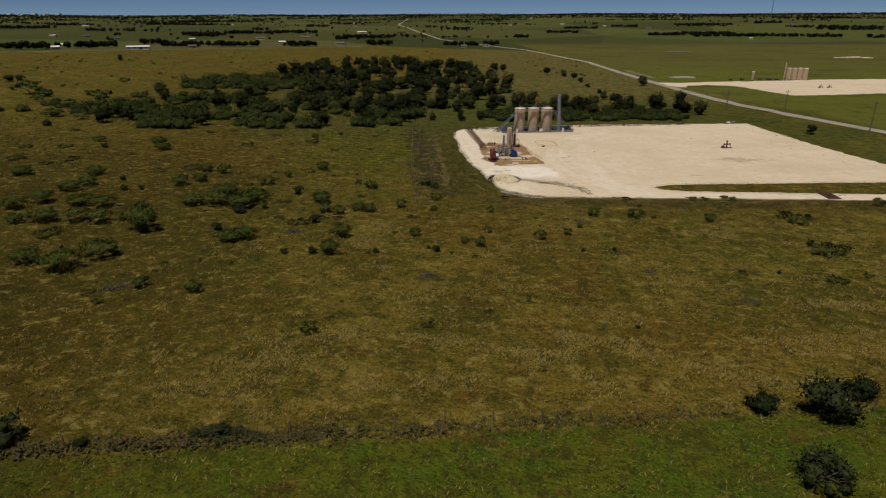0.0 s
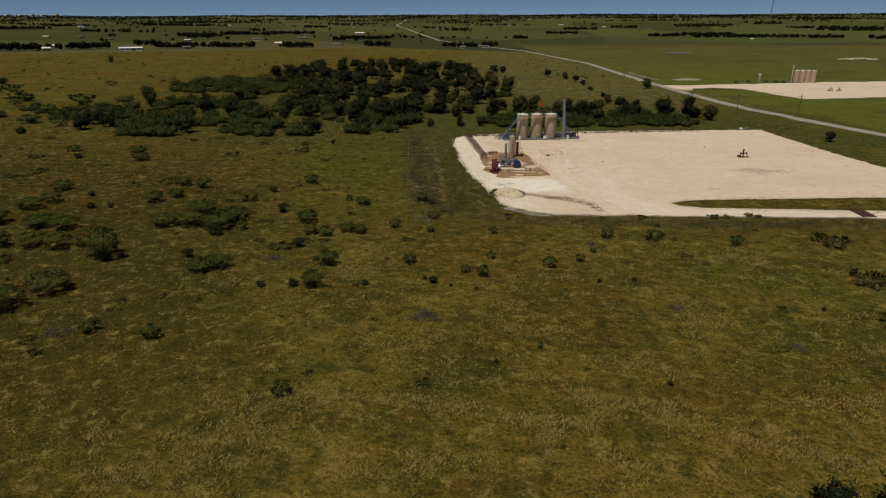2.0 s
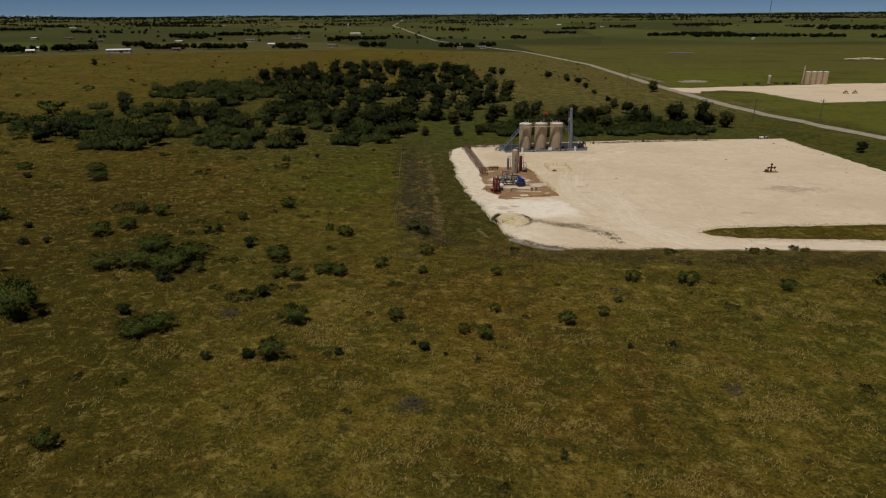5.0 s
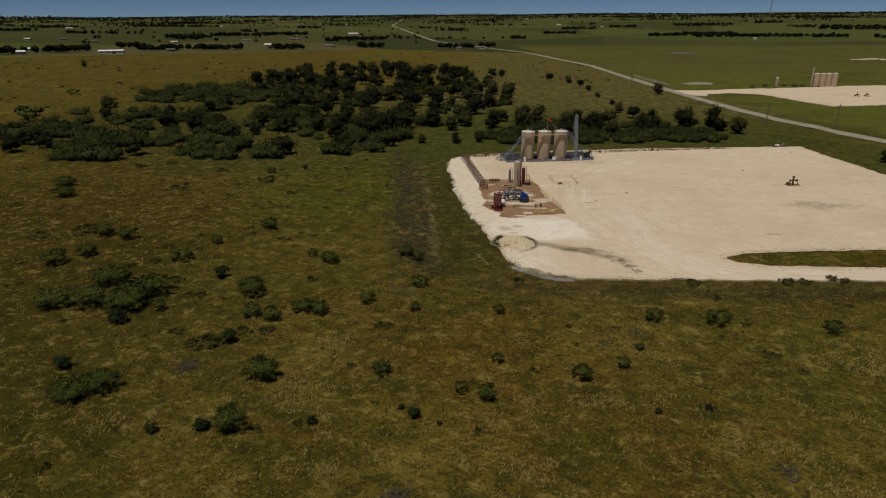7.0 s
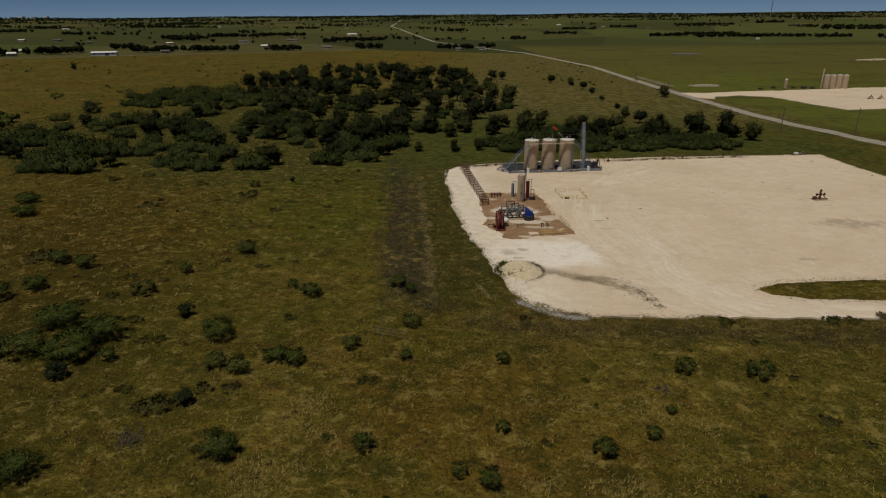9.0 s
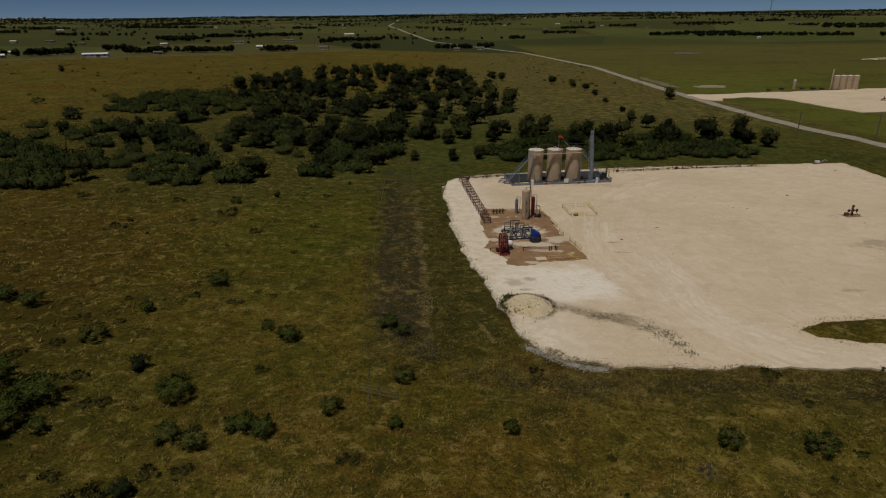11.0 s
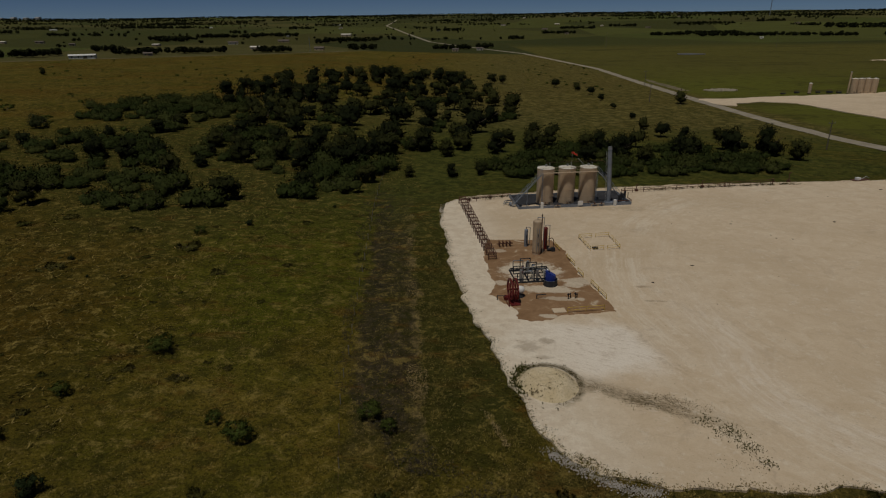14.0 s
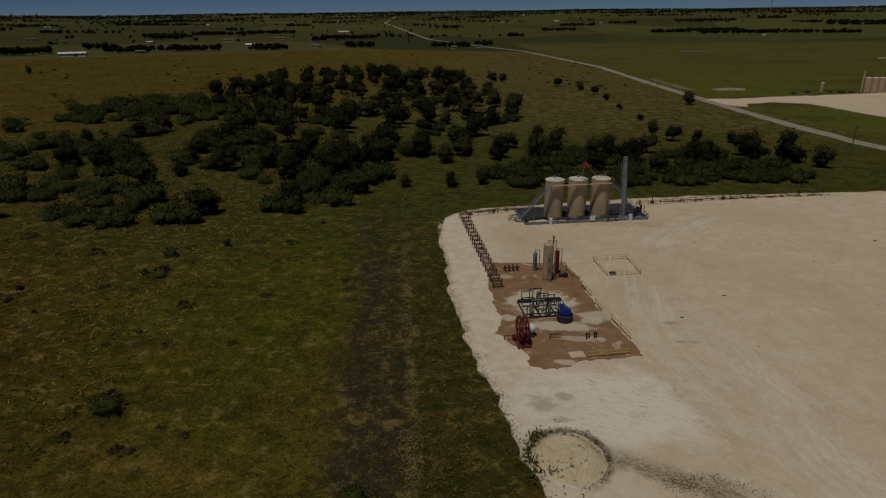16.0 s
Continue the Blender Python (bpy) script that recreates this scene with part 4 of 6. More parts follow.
for k in range(420):
    x, y = (g.uniform(-380, -60), g.uniform(240, 590)) if k < 280 else (g.uniform(-120, 70), g.uniform(430, 780))
    w = g.uniform(0.9, 3.4) * (1.0 if g.random() < 0.6 else 0.6)
    a = g.uniform(0, 6.283)
    turn = np.array(((math.cos(a), -math.sin(a), 0), (math.sin(a), math.cos(a), 0), (0, 0, 1)))
    co, nrm = SHAPES["far_scrub"]
    pieces.append(co @ turn.T * np.array((w, w, w * g.uniform(0.6, 1.1))) + np.array((x, y, on_ground(x, y))))
    shading.append(nrm @ turn.T)
me = from_arrays("far_scrub", np.concatenate(pieces), np.arange(420 * 200 * 3).reshape(-1, 3), "mesquite", 3, np.concatenate(shading))
tagged(new("far_scrub", me), "small bushes scattered over the far pasture", "scrub", kind="stuff")
for k in range(150):
    x, y = g.uniform(-125, -14), g.uniform(62, 178)
    if x < -4 - (y - 120) * 0.2 and noise.noise((x * 0.03, y * 0.03, 8)) > -0.15 - x * 0.002 and room(x, y, 3.0):
        plant("bush", x, y, g.uniform(0.6, 1.5), g.uniform(0.6, 1.0), FLAT, "bush", "low shrubs in the pasture", 0, "weedy")
for k in range(16):
    x, y = g.uniform(-178, -130), g.uniform(182, 262)
    if room(x, y, 6):
        plant("thicket", x, y, g.uniform(5, 9), g.uniform(0.7, 1.0), "low spreading green thicket at the edge of the grove", "thicket", "thickets round the grove")
for k in range(60):
    x, y = g.uniform(-45, 66), g.uniform(48, 114)
    plant("bush", x, y, g.uniform(0.3, 0.75), g.uniform(0.8, 1.3), "small dark weed clump in dry grass", "weed", "weed clumps in the pasture", 0, "weedy")


def tufts(name, count, x0, x1, y0, y1, tall, wide, seed, keep, mat="tuft", label="rank dry pasture grass in olive and straw"):
    """Grass clumps: three slanting blades each, thicker where the growth is rank."""
    g = np.random.default_rng(seed)
    pts = []
    while len(pts) < count:
        x, y = g.uniform(x0, x1), g.uniform(y0, y1)
        if keep(x, y) and noise.noise((x * 0.22, y * 0.22, 1)) + 0.7 * noise.noise((x * 0.9, y * 0.9, 4)) > g.uniform(-0.7, 0.5):
            pts.append((x, y, on_ground(x, y)))
    base = np.array(pts)
    co = np.empty((count, 3, 3, 3))
    lean = np.array([0.25, 0.12, 0])
    big = g.uniform(0.5, 1.35, count)
    for k in range(3):
        a = g.uniform(0, 6.283, count)
        d = np.stack([np.cos(a), np.sin(a), np.zeros(count)], 1)
        e = np.stack([-np.sin(a), np.cos(a), np.zeros(count)], 1)
        w = (wide * big)[:, None]
        co[:, k, 0] = base - e * w * 0.22 + d * w * 0.2
        co[:, k, 1] = base + e * w * 0.22 + d * w * 0.2
        co[:, k, 2] = base + d * w * g.uniform(1.0, 2.4, count)[:, None] + lean * tall + np.array([0, 0, 1]) * (tall * big * g.uniform(0.5, 1.1, count))[:, None]
    co[:, :, :2, 2] -= 0.03
    me = from_arrays(name, co.reshape(-1, 3), np.arange(count * 9).reshape(-1, 3), mat, 3)
    return tagged(new(name, me), label, "grass", kind="stuff")


def open_field(x, y):
    u, v = (x * math.cos(TURN) + (y - 125) * math.sin(TURN)), (-x * math.sin(TURN) + (y - 125) * math.cos(TURN))
    edge_v = -10.6 - (u - 11) * 0.142 if u > 11 else -(u - 0.5) * 1.02
    on = u > -0.5 and v > edge_v - 0.6
    return not on


def near_wedge(x, y):
    return abs(x - 4) < 0.86 * y + 14 and open_field(x, y)


tufts("grass", 92000, -105, 100, 20, 108, 0.18, 0.165, 11, near_wedge)
tufts("grass", 80000, -42, 8, 104, 190, 0.13, 0.10, 12, near_wedge)
tufts("grass", 26000, -165, 110, 108, 260, 0.26, 0.36, 13, lambda x, y: near_wedge(x, y) and not (-40 < x < 6 and y < 205) and not (x >= 6 and y < 128))
tufts("grass", 34000, 6, 100, 106, 127, 0.14, 0.12, 15, near_wedge)


def straw_band(x, y):
    if x < -28 + 12 * noise.noise((x * 0.1, y * 0.1, 8)):
        return False
    d = y - 0.235 * x - 47
    swell = noise.noise((x * 0.09, y * 0.25, 6)) + 0.5 * noise.noise((x * 0.3, y * 0.6, 2))
    return (-5 < d < 12 and swell + 0.35 * noise.random() > 0.22 + abs(d - 2) * 0.03) or (d >= 5 and near_wedge(x, y) and swell + 0.5 * noise.random() > 0.72)


tufts("grass", 20000, -60, 70, 34, 104, 0.24, 0.15, 14, straw_band, "straw", "pale leaning straw grass in drifts")


def lane_at(x, y):
    return x + 0.155 * y - 6.4


BEND = [(-27, 205), (-18.3, 150), (-14.6, 130), (-11.2, 124.5), (-7.1, 118.6), (-1, 114.4), (8, 112.6), (34, 113.6), (62, 116)]


def off_lane(x, y):
    """Distance from the middle of the stripped strip, which bends along the pad's foot."""
    best = 99.0
    for (ax, ay), (bx, by) in zip(BEND, BEND[1:]):
        t = min(1.0, max(0.0, ((x - ax) * (bx - ax) + (y - ay) * (by - ay)) / ((bx - ax) ** 2 + (by - ay) ** 2)))
        best = min(best, math.hypot(x - ax - (bx - ax) * t, y - ay - (by - ay) * t))
    return best


def stripped(x, y):
    return off_lane(x, y) + 1.4 * noise.noise((x * 0.2, y * 0.2, 9)) < (3.0 if y > 126 else 1.8) and noise.noise((x * 0.5, y * 0.35, 12)) > -0.2


tufts("debris", 13000, -31, -6, 117, 206, 0.11, 0.09, 16, stripped, "debris", "grey clods and cut brush on the stripped right-of-way")
tufts("debris", 4500, -8, 60, 109, 119, 0.10, 0.09, 19, stripped, "debris", "grey clods and cut brush along the pad's foot")
tufts("straw", 1500, -22, 0, 118, 190, 0.10, 0.09, 17, lambda x, y: abs(lane_at(x, y) - 4.8 - 0.9 * noise.noise((x * 0.3, y * 0.3, 3))) < 0.8 and noise.noise((x * 0.15, y * 0.12, 5)) > 0.08, "windrow", "pale straw windrow beside the right-of-way")
tufts("straw", 240, -4, 1, 121, 129, 0.10, 0.08, 18, lambda x, y: abs(x + 2.2 + 0.42 * (y - 127.1) + 0.4 * noise.noise((x, y, 3))) < 0.35 and y < 127.5, "windrow", "pale straw windrow at the pad's foot")


# ---- tank battery ----
def handrail(bm, pts, h, r=0.022, posts=True):
    for lift in (h * 0.5, h):
        for a, b in zip(pts, pts[1:]):
            tube(bm, (a[0], a[1], a[2] + lift), (b[0], b[1], b[2] + lift), r, 5)
    if posts:
        for p in pts:
            tube(bm, p, (p[0], p[1], p[2] + h), r, 5)


def storage_tank(m, radius, height, group, label, n_bands=5):
    t = thing("storage_tank", m, label, "tank", group)
    bm = B()
    tube(bm, (0, 0, 0), (0, 0, height), radius, 48)
    round_sides(bm)
    part("shell", bm, "tank", t)
    for k in range(n_bands + 1):
        bm = B()
        z = 0.05 + (height - 0.1) * k / n_bands
        tube(bm, (0, 0, z - 0.03), (0, 0, z + 0.03), radius + 0.025, 48)
        part("hoop", bm, "tank", t)
    bm = B()
    tube(bm, (0, 0, height + 0.03), (0, 0, height + 0.32), radius + 0.04, 48, 0.35)
    roof = part("roof", bm, "tank_top", t, "pale shallow cone roof")
    bm = B()
    tube(bm, (0, 0, height + 0.3), (0, 0, height + 0.62), 0.2, 14)
    tube(bm, (0, 0, height + 0.62), (0, 0, height + 0.68), 0.28, 14)
    part("thief_hatch", bm, "steel", roof)
    bm = B()
    pipe_run(bm, [(radius * 0.5, 0.3, height + 0.15), (radius * 0.5, 0.3, height + 0.75), (radius * 0.5, 0.8, height + 0.75)], 0.06)
    part("vent_pipe", bm, "steel", roof)
    bm = B()
    tube(bm, (0.3, -radius - 0.06, 0.75), (0.3, -radius + 0.1, 0.75), 0.34, 18)
    part("manway", bm, "tank", t)
    bm = B()
    pipe_run(bm, [(-0.3, -radius + 0.1, 0.4), (-0.3, -radius - 0.6, 0.4), (-0.3, -radius - 0.6, 0.1)], 0.07)
    part("outlet_pipe", bm, "rust", t)
    return t


TANK_V = 72.1
tank_spots = [(24.1 + 4.45 * k, TANK_V - 0.15 * k) for k in range(3)]
for u, v in tank_spots:
    storage_tank(on_pad(u - 0.1, v, 0.08), 1.74, 7.25, "tanks of the near battery", "tall tan steel storage tank with a pale roof")

bund = thing("containment", on_pad(29.3, 72.2), "low grey steel containment with black liner round the tanks", "containment")
L, W = 23.4, 8.8
for name, cx, cy, sx, sy in (("front_wall", 0, -W / 2, L, 0.08), ("back_wall", 0, W / 2, L, 0.08), ("end_wall", -L / 2, 0, 0.08, W - 0.09), ("end_wall", L / 2, 0, 0.08, W - 0.09)):
    bm = B()
    box(bm, cx, cy, -0.1, sx, sy, 0.75)
    n = int(max(sx, sy) / 1.5)
    for k in range(n + 1):
        f = k / n - 0.5
        box(bm, cx + (f * sx if sx > sy else 0), cy + (f * sy if sy > sx else 0), -0.1, 0.14, 0.14, 0.8)
    part(name, bm, "grey", bund, "ribbed steel wall panel")
bm = B()
bmesh.ops.create_grid(bm, x_segments=40, y_segments=16, size=0.5, matrix=Matrix.Diagonal((L - 0.2, W - 0.2, 1, 1)))
for v in bm.verts:
    edge = min(L / 2 - abs(v.co.x), W / 2 - abs(v.co.y))
    v.co.z = 0.06 + 0.45 * ease(0.9, 0.1, edge) + 0.02 * noise.noise((v.co.x * 1.4, v.co.y * 1.4, 0))
part("liner", bm, "black", bund, "black plastic liner")

# gangway along the tank fronts with a stair at either end
walkway = thing("gangway", on_pad(28.5, 69.89), "narrow tan steel gangway with stairs before the tanks", "gangway")
Z = 6.75
bm = B()
box(bm, 0, 0, Z - 0.05, 11.6, 0.62, 0.06)
part("deck", bm, "tank", walkway)
for y in (-0.27, 0.27):
    bm = B()
    handrail(bm, [(-5.8 + 1.16 * k, y, Z) for k in range(11)] if y < 0 else [(x, y, Z) for x in (-5.8, -4.6, -2.2, 2.2, 4.6, 5.8)], 1.05, 0.018)
    part("railing", bm, "tank", walkway)
for s in (-1, 1):
    bm = B()
    a, b = (s * 5.8, 0, Z), (s * 11.9, 0, 0.1)
    for y in (-0.27, 0.27):
        tube(bm, (a[0], y, a[2] - 0.1), (b[0], y, b[2]), 0.045, 6)
    part("stringers", bm, "grey", walkway)
    bm = B()
    for k in range(30):
        f = (k + 0.5) / 30
        box(bm, a[0] + (b[0] - a[0]) * f, 0, a[2] + (b[2] - a[2]) * f - 0.02, 0.24, 0.5, 0.04)
    part("treads", bm, "grey", walkway)
    bm = B()
    for y in (-0.27, 0.27):
        handrail(bm, [(a[0] + (b[0] - a[0]) * k / 6, y, a[2] + (b[2] - a[2]) * k / 6) for k in range(7)], 0.95)
    part("stair_railing", bm, "grey", walkway)
    for x, h in ((s * 5.7, Z), (s * 8.8, Z * 0.5)):
        bm = B()
        for y in (-0.27, 0.27):
            tube(bm, (x, y, 0), (x, y, h - 0.1), 0.045, 6)
        part("support", bm, "grey", walkway)
for u in (22.2, 37.4):
    bm = soft(box(B(), 0, 0, 0, 0.5, 0.5, 1.3), 0.04)
    post = part("bollard", bm, "white")
    post.matrix_world = on_pad(u, 67.4)
    tagged(post, "white concrete bollard before the containment wall", "bollard", "bollards of the battery")
sign = thing("notice_board", on_pad(30.2, 67.6, 0.15), "blank white notice board on the containment wall", "sign")
part("board", soft(box(B(), 0, 0, 0.2, 1.05, 0.05, 0.95), 0.015), "white", sign)
for x in (-0.4, 0.4):
    part("post", box(B(), x, 0.05, -0.15, 0.06, 0.05, 1.2), "steel", sign)
for u in (25.5, 33.2, 34.6):
    p = thing("valve_set", on_pad(u, 67.3), "tan load-out pipe valves beside the containment", "valve", "load-out valves")
    bm = B()
    pipe_run(bm, [(-0.6, 0.3, 0.0), (-0.6, 0.3, 0.5), (0.6, 0.3, 0.5), (0.6, 0.3, 0.0)], 0.07)
    part("pipe", bm, "tank", p)
    bm = B()
    tube(bm, (0, 0.3, 0.45), (0, 0.3, 0.8), 0.12, 8)
    tube(bm, (0, 0.3, 0.8), (0, 0.3, 0.83), 0.2, 10)
    part("hand_wheel", bm, "rust", p)

heap = thing("pipe_heap", on_pad(16.3, 71.6), "heap of grey bent pipes beside the containment", "pipes")
for k, (x, y, z) in enumerate(((-0.3, -0.6, 0.6), (0.2, -0.1, 0.9), (-0.1, 0.5, 0.7), (0.5, 0.9, 0.5), (0.6, -0.9, 0.4))):
    part("pipe", pipe_run(B(), [(x - 0.9, y, 0.05), (x - 0.5, y + 0.1, z), (x + 0.4, y + 0.2, z), (x + 0.9, y + 0.5, 0.05)], 0.07), ("steel", "black", "grey")[k % 3], heap)
part("hose_reel", tube(B(), (-0.1, -1.3, 0.45), (0.25, -1.3, 0.45), 0.42, 18), "grey", heap)

# tall grey burner stack
stack = thing("burner_stack", on_pad(36.6, 68.8, 0.05) @ Matrix.Rotation(radians(-3.2), 4, "Y"), "tall grey steel combustor stack", "stack")
bm = B()
tube(bm, (0, 0, 0.5), (0, 0, 11.4), 0.40, 28)
round_sides(bm)
part("barrel", bm, "grey", stack)
for z in (0.5, 3.2, 5.9, 8.6, 11.3):
    part("flange", tube(B(), (0, 0, z - 0.05), (0, 0, z + 0.05), 0.46, 28), "grey", stack)
bm = B()
tube(bm, (0, 0, 11.4), (0, 0, 11.9), 0.42, 28, 0.36)
part("cap", bm, "steel", stack)
part("base", soft(box(B(), 0, 0, 0, 1.5, 1.5, 0.5), 0.05), "grey", stack)
bm = B()
for x in (-0.18, 0.18):
    tube(bm, (x - 0.55, 0, 0.5), (x - 0.55, 0, 11.0), 0.03, 5)
for k in range(36):
    tube(bm, (-0.73, 0, 0.8 + 0.28 * k), (-0.37, 0, 0.8 + 0.28 * k), 0.018, 4)
part("ladder", bm, "steel", stack)
bm = B()
pipe_run(bm, [(0.47, 0.2, 0.3), (0.47, 0.2, 9.8)], 0.07)
part("feed_pipe", bm, "steel", stack)
line = thing("vapour_line", on_pad(33.0, 71.4), "thin overhead vapour pipe from tanks to stack", "pipe")
part("pipe", pipe_run(B(), [(-8.9, 0.6, 7.5), (-8.9, 0.6, 8.5), (2.8, 0.4, 8.5), (2.8, -2.2, 8.5), (2.9, -2.4, 8.5)], 0.03), "rust", line)
boom = thing("davit", on_pad(31.3, 71.8, 7.3), "slanting steel davit on a tank roof", "davit")
part("pole", tube(B(), (1.0, 0, 0.1), (-0.8, 0, 1.9), 0.05, 6), "steel", boom)
sock = thing("windsock", on_pad(28.6, 69.85, Z), "orange-red windsock on a slim pole above the gangway", "windsock")
part("pole", tube(B(), (0, 0, 0), (0, 0, 4.1), 0.035, 6), "steel", sock)
bm = B()
tube(bm, (0.0, 0, 4.05), (1.15, 0.25, 3.35), 0.26, 10, 0.13, caps=False)
part("sleeve", bm, "orange", sock)
pumps = thing("pump_set", on_pad(39.4, 69.6, 0.1), "dark pumps and pipework at the end of the battery", "pump")
for k in range(4):
    x = 0.4 + 0.62 * k
    bm = B()
    tube(bm, (x - 0.9, -0.5 + k * 0.5, 0), (x - 0.9, -0.5 + k * 0.5, 1.5 + 0.35 * (k % 2)), 0.2, 10)
    ball(bm, x - 0.9, -0.5 + k * 0.5, 1.55 + 0.35 * (k % 2), 0.22, 0.8, 10, 6)
    part("cylinder", bm, "black", pumps)
part("manifold", pipe_run(B(), [(-1.0, -0.7, 0.5), (2.2, -0.7, 0.5), (2.2, 1.4, 0.5), (2.2, 1.4, 1.6)], 0.08), "rust", pumps)
part("skid", soft(box(B(), 0.3, 0.3, -0.1, 3.2, 2.4, 0.22), 0.03), "grey", pumps)

# ---- pipe rack beside the gravel bed ----
rack = thing("pipe_rack", on_pad(6.9, 57), "long rust-brown steel pipe rack on the limestone", "pipe rack")
for k in range(17):
    y = -16 + 2.0 * k
    bm = B()
    for x in (-0.62, 0.62):
        tube(bm, (x, y, -0.05), (x, y, 1.4), 0.075, 6)
    tube(bm, (-0.72, y, 0.75), (0.72, y, 0.75), 0.06, 6)
    tube(bm, (-0.72, y, 1.38), (0.72, y, 1.38), 0.085, 6)
    part("bent", bm, "rust", rack)
for x, z in ((-0.45, 0.86), (0.0, 0.86), (0.4, 0.86), (-0.62, 1.4), (0.62, 1.4)):
    part("pipe", tube(B(), (x, -16.4, z), (x, 16.6, z), 0.042, 6), "rust", rack)


def rail_line(name, u0, v0, u1, v1, n, mat, label, height=1.0, r=0.05, lines=(1.0,), group=""):
    """Posts and rails in a straight run on the pad."""
    (ax, ay), (bx, by) = plan(u0, v0), plan(u1, v1)
    cx, cy = (ax + bx) / 2, (ay + by) / 2
    t = thing(name, pose(cx, cy, 0), label, "pipe fence" if "fence" in name else "rail", group)
    for k in range(n + 1):
        x, y = ax + (bx - ax) * k / n - cx, ay + (by - ay) * k / n - cy
        z = pad_z(x + cx, y + cy)
        part("post", tube(B(), (x, y, z - 0.1), (x, y, z + height), r, 6), mat, t)
    for f in lines:
        part("rail", tube(B(), (ax - cx, ay - cy, pad_z(ax, ay) + height * f), (bx - cx, by - cy, pad_z(bx, by) + height * f), r * 0.9, 6), mat, t)
    return t


rail_line("pipe_fence", 42.5, 76.6, 79.6, 79.9, 14, "rust", "rust-brown pipeline on stanchions along the pad edge", 0.95, 0.06, (1.0, 0.55))
rail_line("pipe_fence", 6.2, 73.9, 18.0, 77.0, 6, "rust", "rust-brown pipeline on stanchions along the pad edge", 0.95, 0.06, (1.0, 0.7))
for u, v, s in ((79.9, 79.6, 1.0), (67.5, 78.4, 0.7), (43.5, 77.2, 0.9), (8.6, 74.6, 0.8), (13.2, 75.8, 0.7)):
    p = thing("valve_set", on_pad(u, v), "rusty valve cluster on the pad edge pipeline", "valve", "pipeline valves")
    bm = B()
    tube(bm, (-0.5 * s, 0, 0.5 * s), (0.5 * s, 0, 0.5 * s), 0.13 * s, 8)
    tube(bm, (0, 0, 0), (0, 0, 1.1 * s), 0.12 * s, 8)
    part("body", bm, "rust", p)
    part("hand_wheel", tube(B(), (0, 0, 1.1 * s), (0, 0, 1.16 * s), 0.28 * s, 12), "rust", p)

# ---- process equipment on the gravel ----
def vessel(u, v, radius, height, mat, label, legs=0.5, dome=0.5):
    t = thing("separator", on_pad(u, v), label, "separator", "process vessels")
    bm = B()
    tube(bm, (0, 0, legs), (0, 0, height), radius, 28)
    round_sides(bm)
    part("shell", bm, mat, t)
    part("head", ball(B(), 0, 0, height, radius, dome, 24, 12), mat, t)
    part("skirt", tube(B(), (0, 0, -0.05), (0, 0, legs + 0.02), radius * 0.92, 20), mat, t)
    bm = B()
    pipe_run(bm, [(0, 0, height + radius * dome), (0, 0, height + radius * dome + 0.35), (radius + 0.3, -0.2, height + radius * dome + 0.35), (radius + 0.3, -0.2, 0.3)], 0.06)
    part("outlet_pipe", bm, "steel", t)
    for z in (0.35, 0.62):
        part("sight_glass", tube(B(), (0, -radius - 0.05, height * z - 0.3), (0, -radius - 0.05, height * z + 0.3), 0.05, 6), "black", t)
    return t


big = vessel(14.4, 42.4, 0.70, 5.5, "tank", "tall tan vertical separator vessel with a domed top")
bm = B()
for x in (-0.2, 0.12):
    tube(bm, (x, -0.76, 0.7), (x, -0.76, 4.6), 0.045, 6)
part("gauge_column", bm, "steel", big)
vessel(13.6, 46.2, 0.30, 2.9, "grey", "slim blue-grey vertical scrubber vessel")
vessel(16.4, 44.6, 0.36, 3.6, "red", "slim dark red-brown vertical vessel")
flue = thing("flue", on_pad(15.7, 44.4), "thin black heater flue pipe", "flue")
part("pipe", tube(B(), (0, 0, 0), (0, 0, 5.9), 0.1, 10), "rust", flue)
part("cap", tube(B(), (0, 0, 5.9), (0, 0, 6.1), 0.16, 10, 0.05), "black", flue)
man = thing("manifold", on_pad(10.1, 46.4), "low rusty pipe manifold with hand wheels", "manifold")
for k in range(4):
    x = -0.9 + 0.6 * k
    part("riser", pipe_run(B(), [(x, 0, 0), (x, 0, 0.9), (x, 0.6, 0.9), (x, 0.6, 0)], 0.07), "rust", man)
    part("hand_wheel", tube(B(), (x, -0.12, 0.75), (x, -0.06, 0.75), 0.2, 10), "rust", man)
part("header", tube(B(), (-1.3, 0.3, 0.5), (1.4, 0.3, 0.5), 0.1, 8), "rust", man)
small = thing("pump", on_pad(17.4, 43.2), "small dark pump with a curved pipe", "pump")
part("body", soft(box(B(), 0, 0, 0, 0.6, 0.5, 0.7), 0.06, 2), "black", small)
part("pipe", pipe_run(B(), [(0, 0, 0.6), (0, 0, 2.1), (-0.35, 0, 2.35), (-0.8, 0, 2.25)], 0.06), "rust", small)
part("motor", tube(B(), (-0.9, 0.2, 0.3), (-0.2, 0.2, 0.3), 0.24, 12), "black", small)

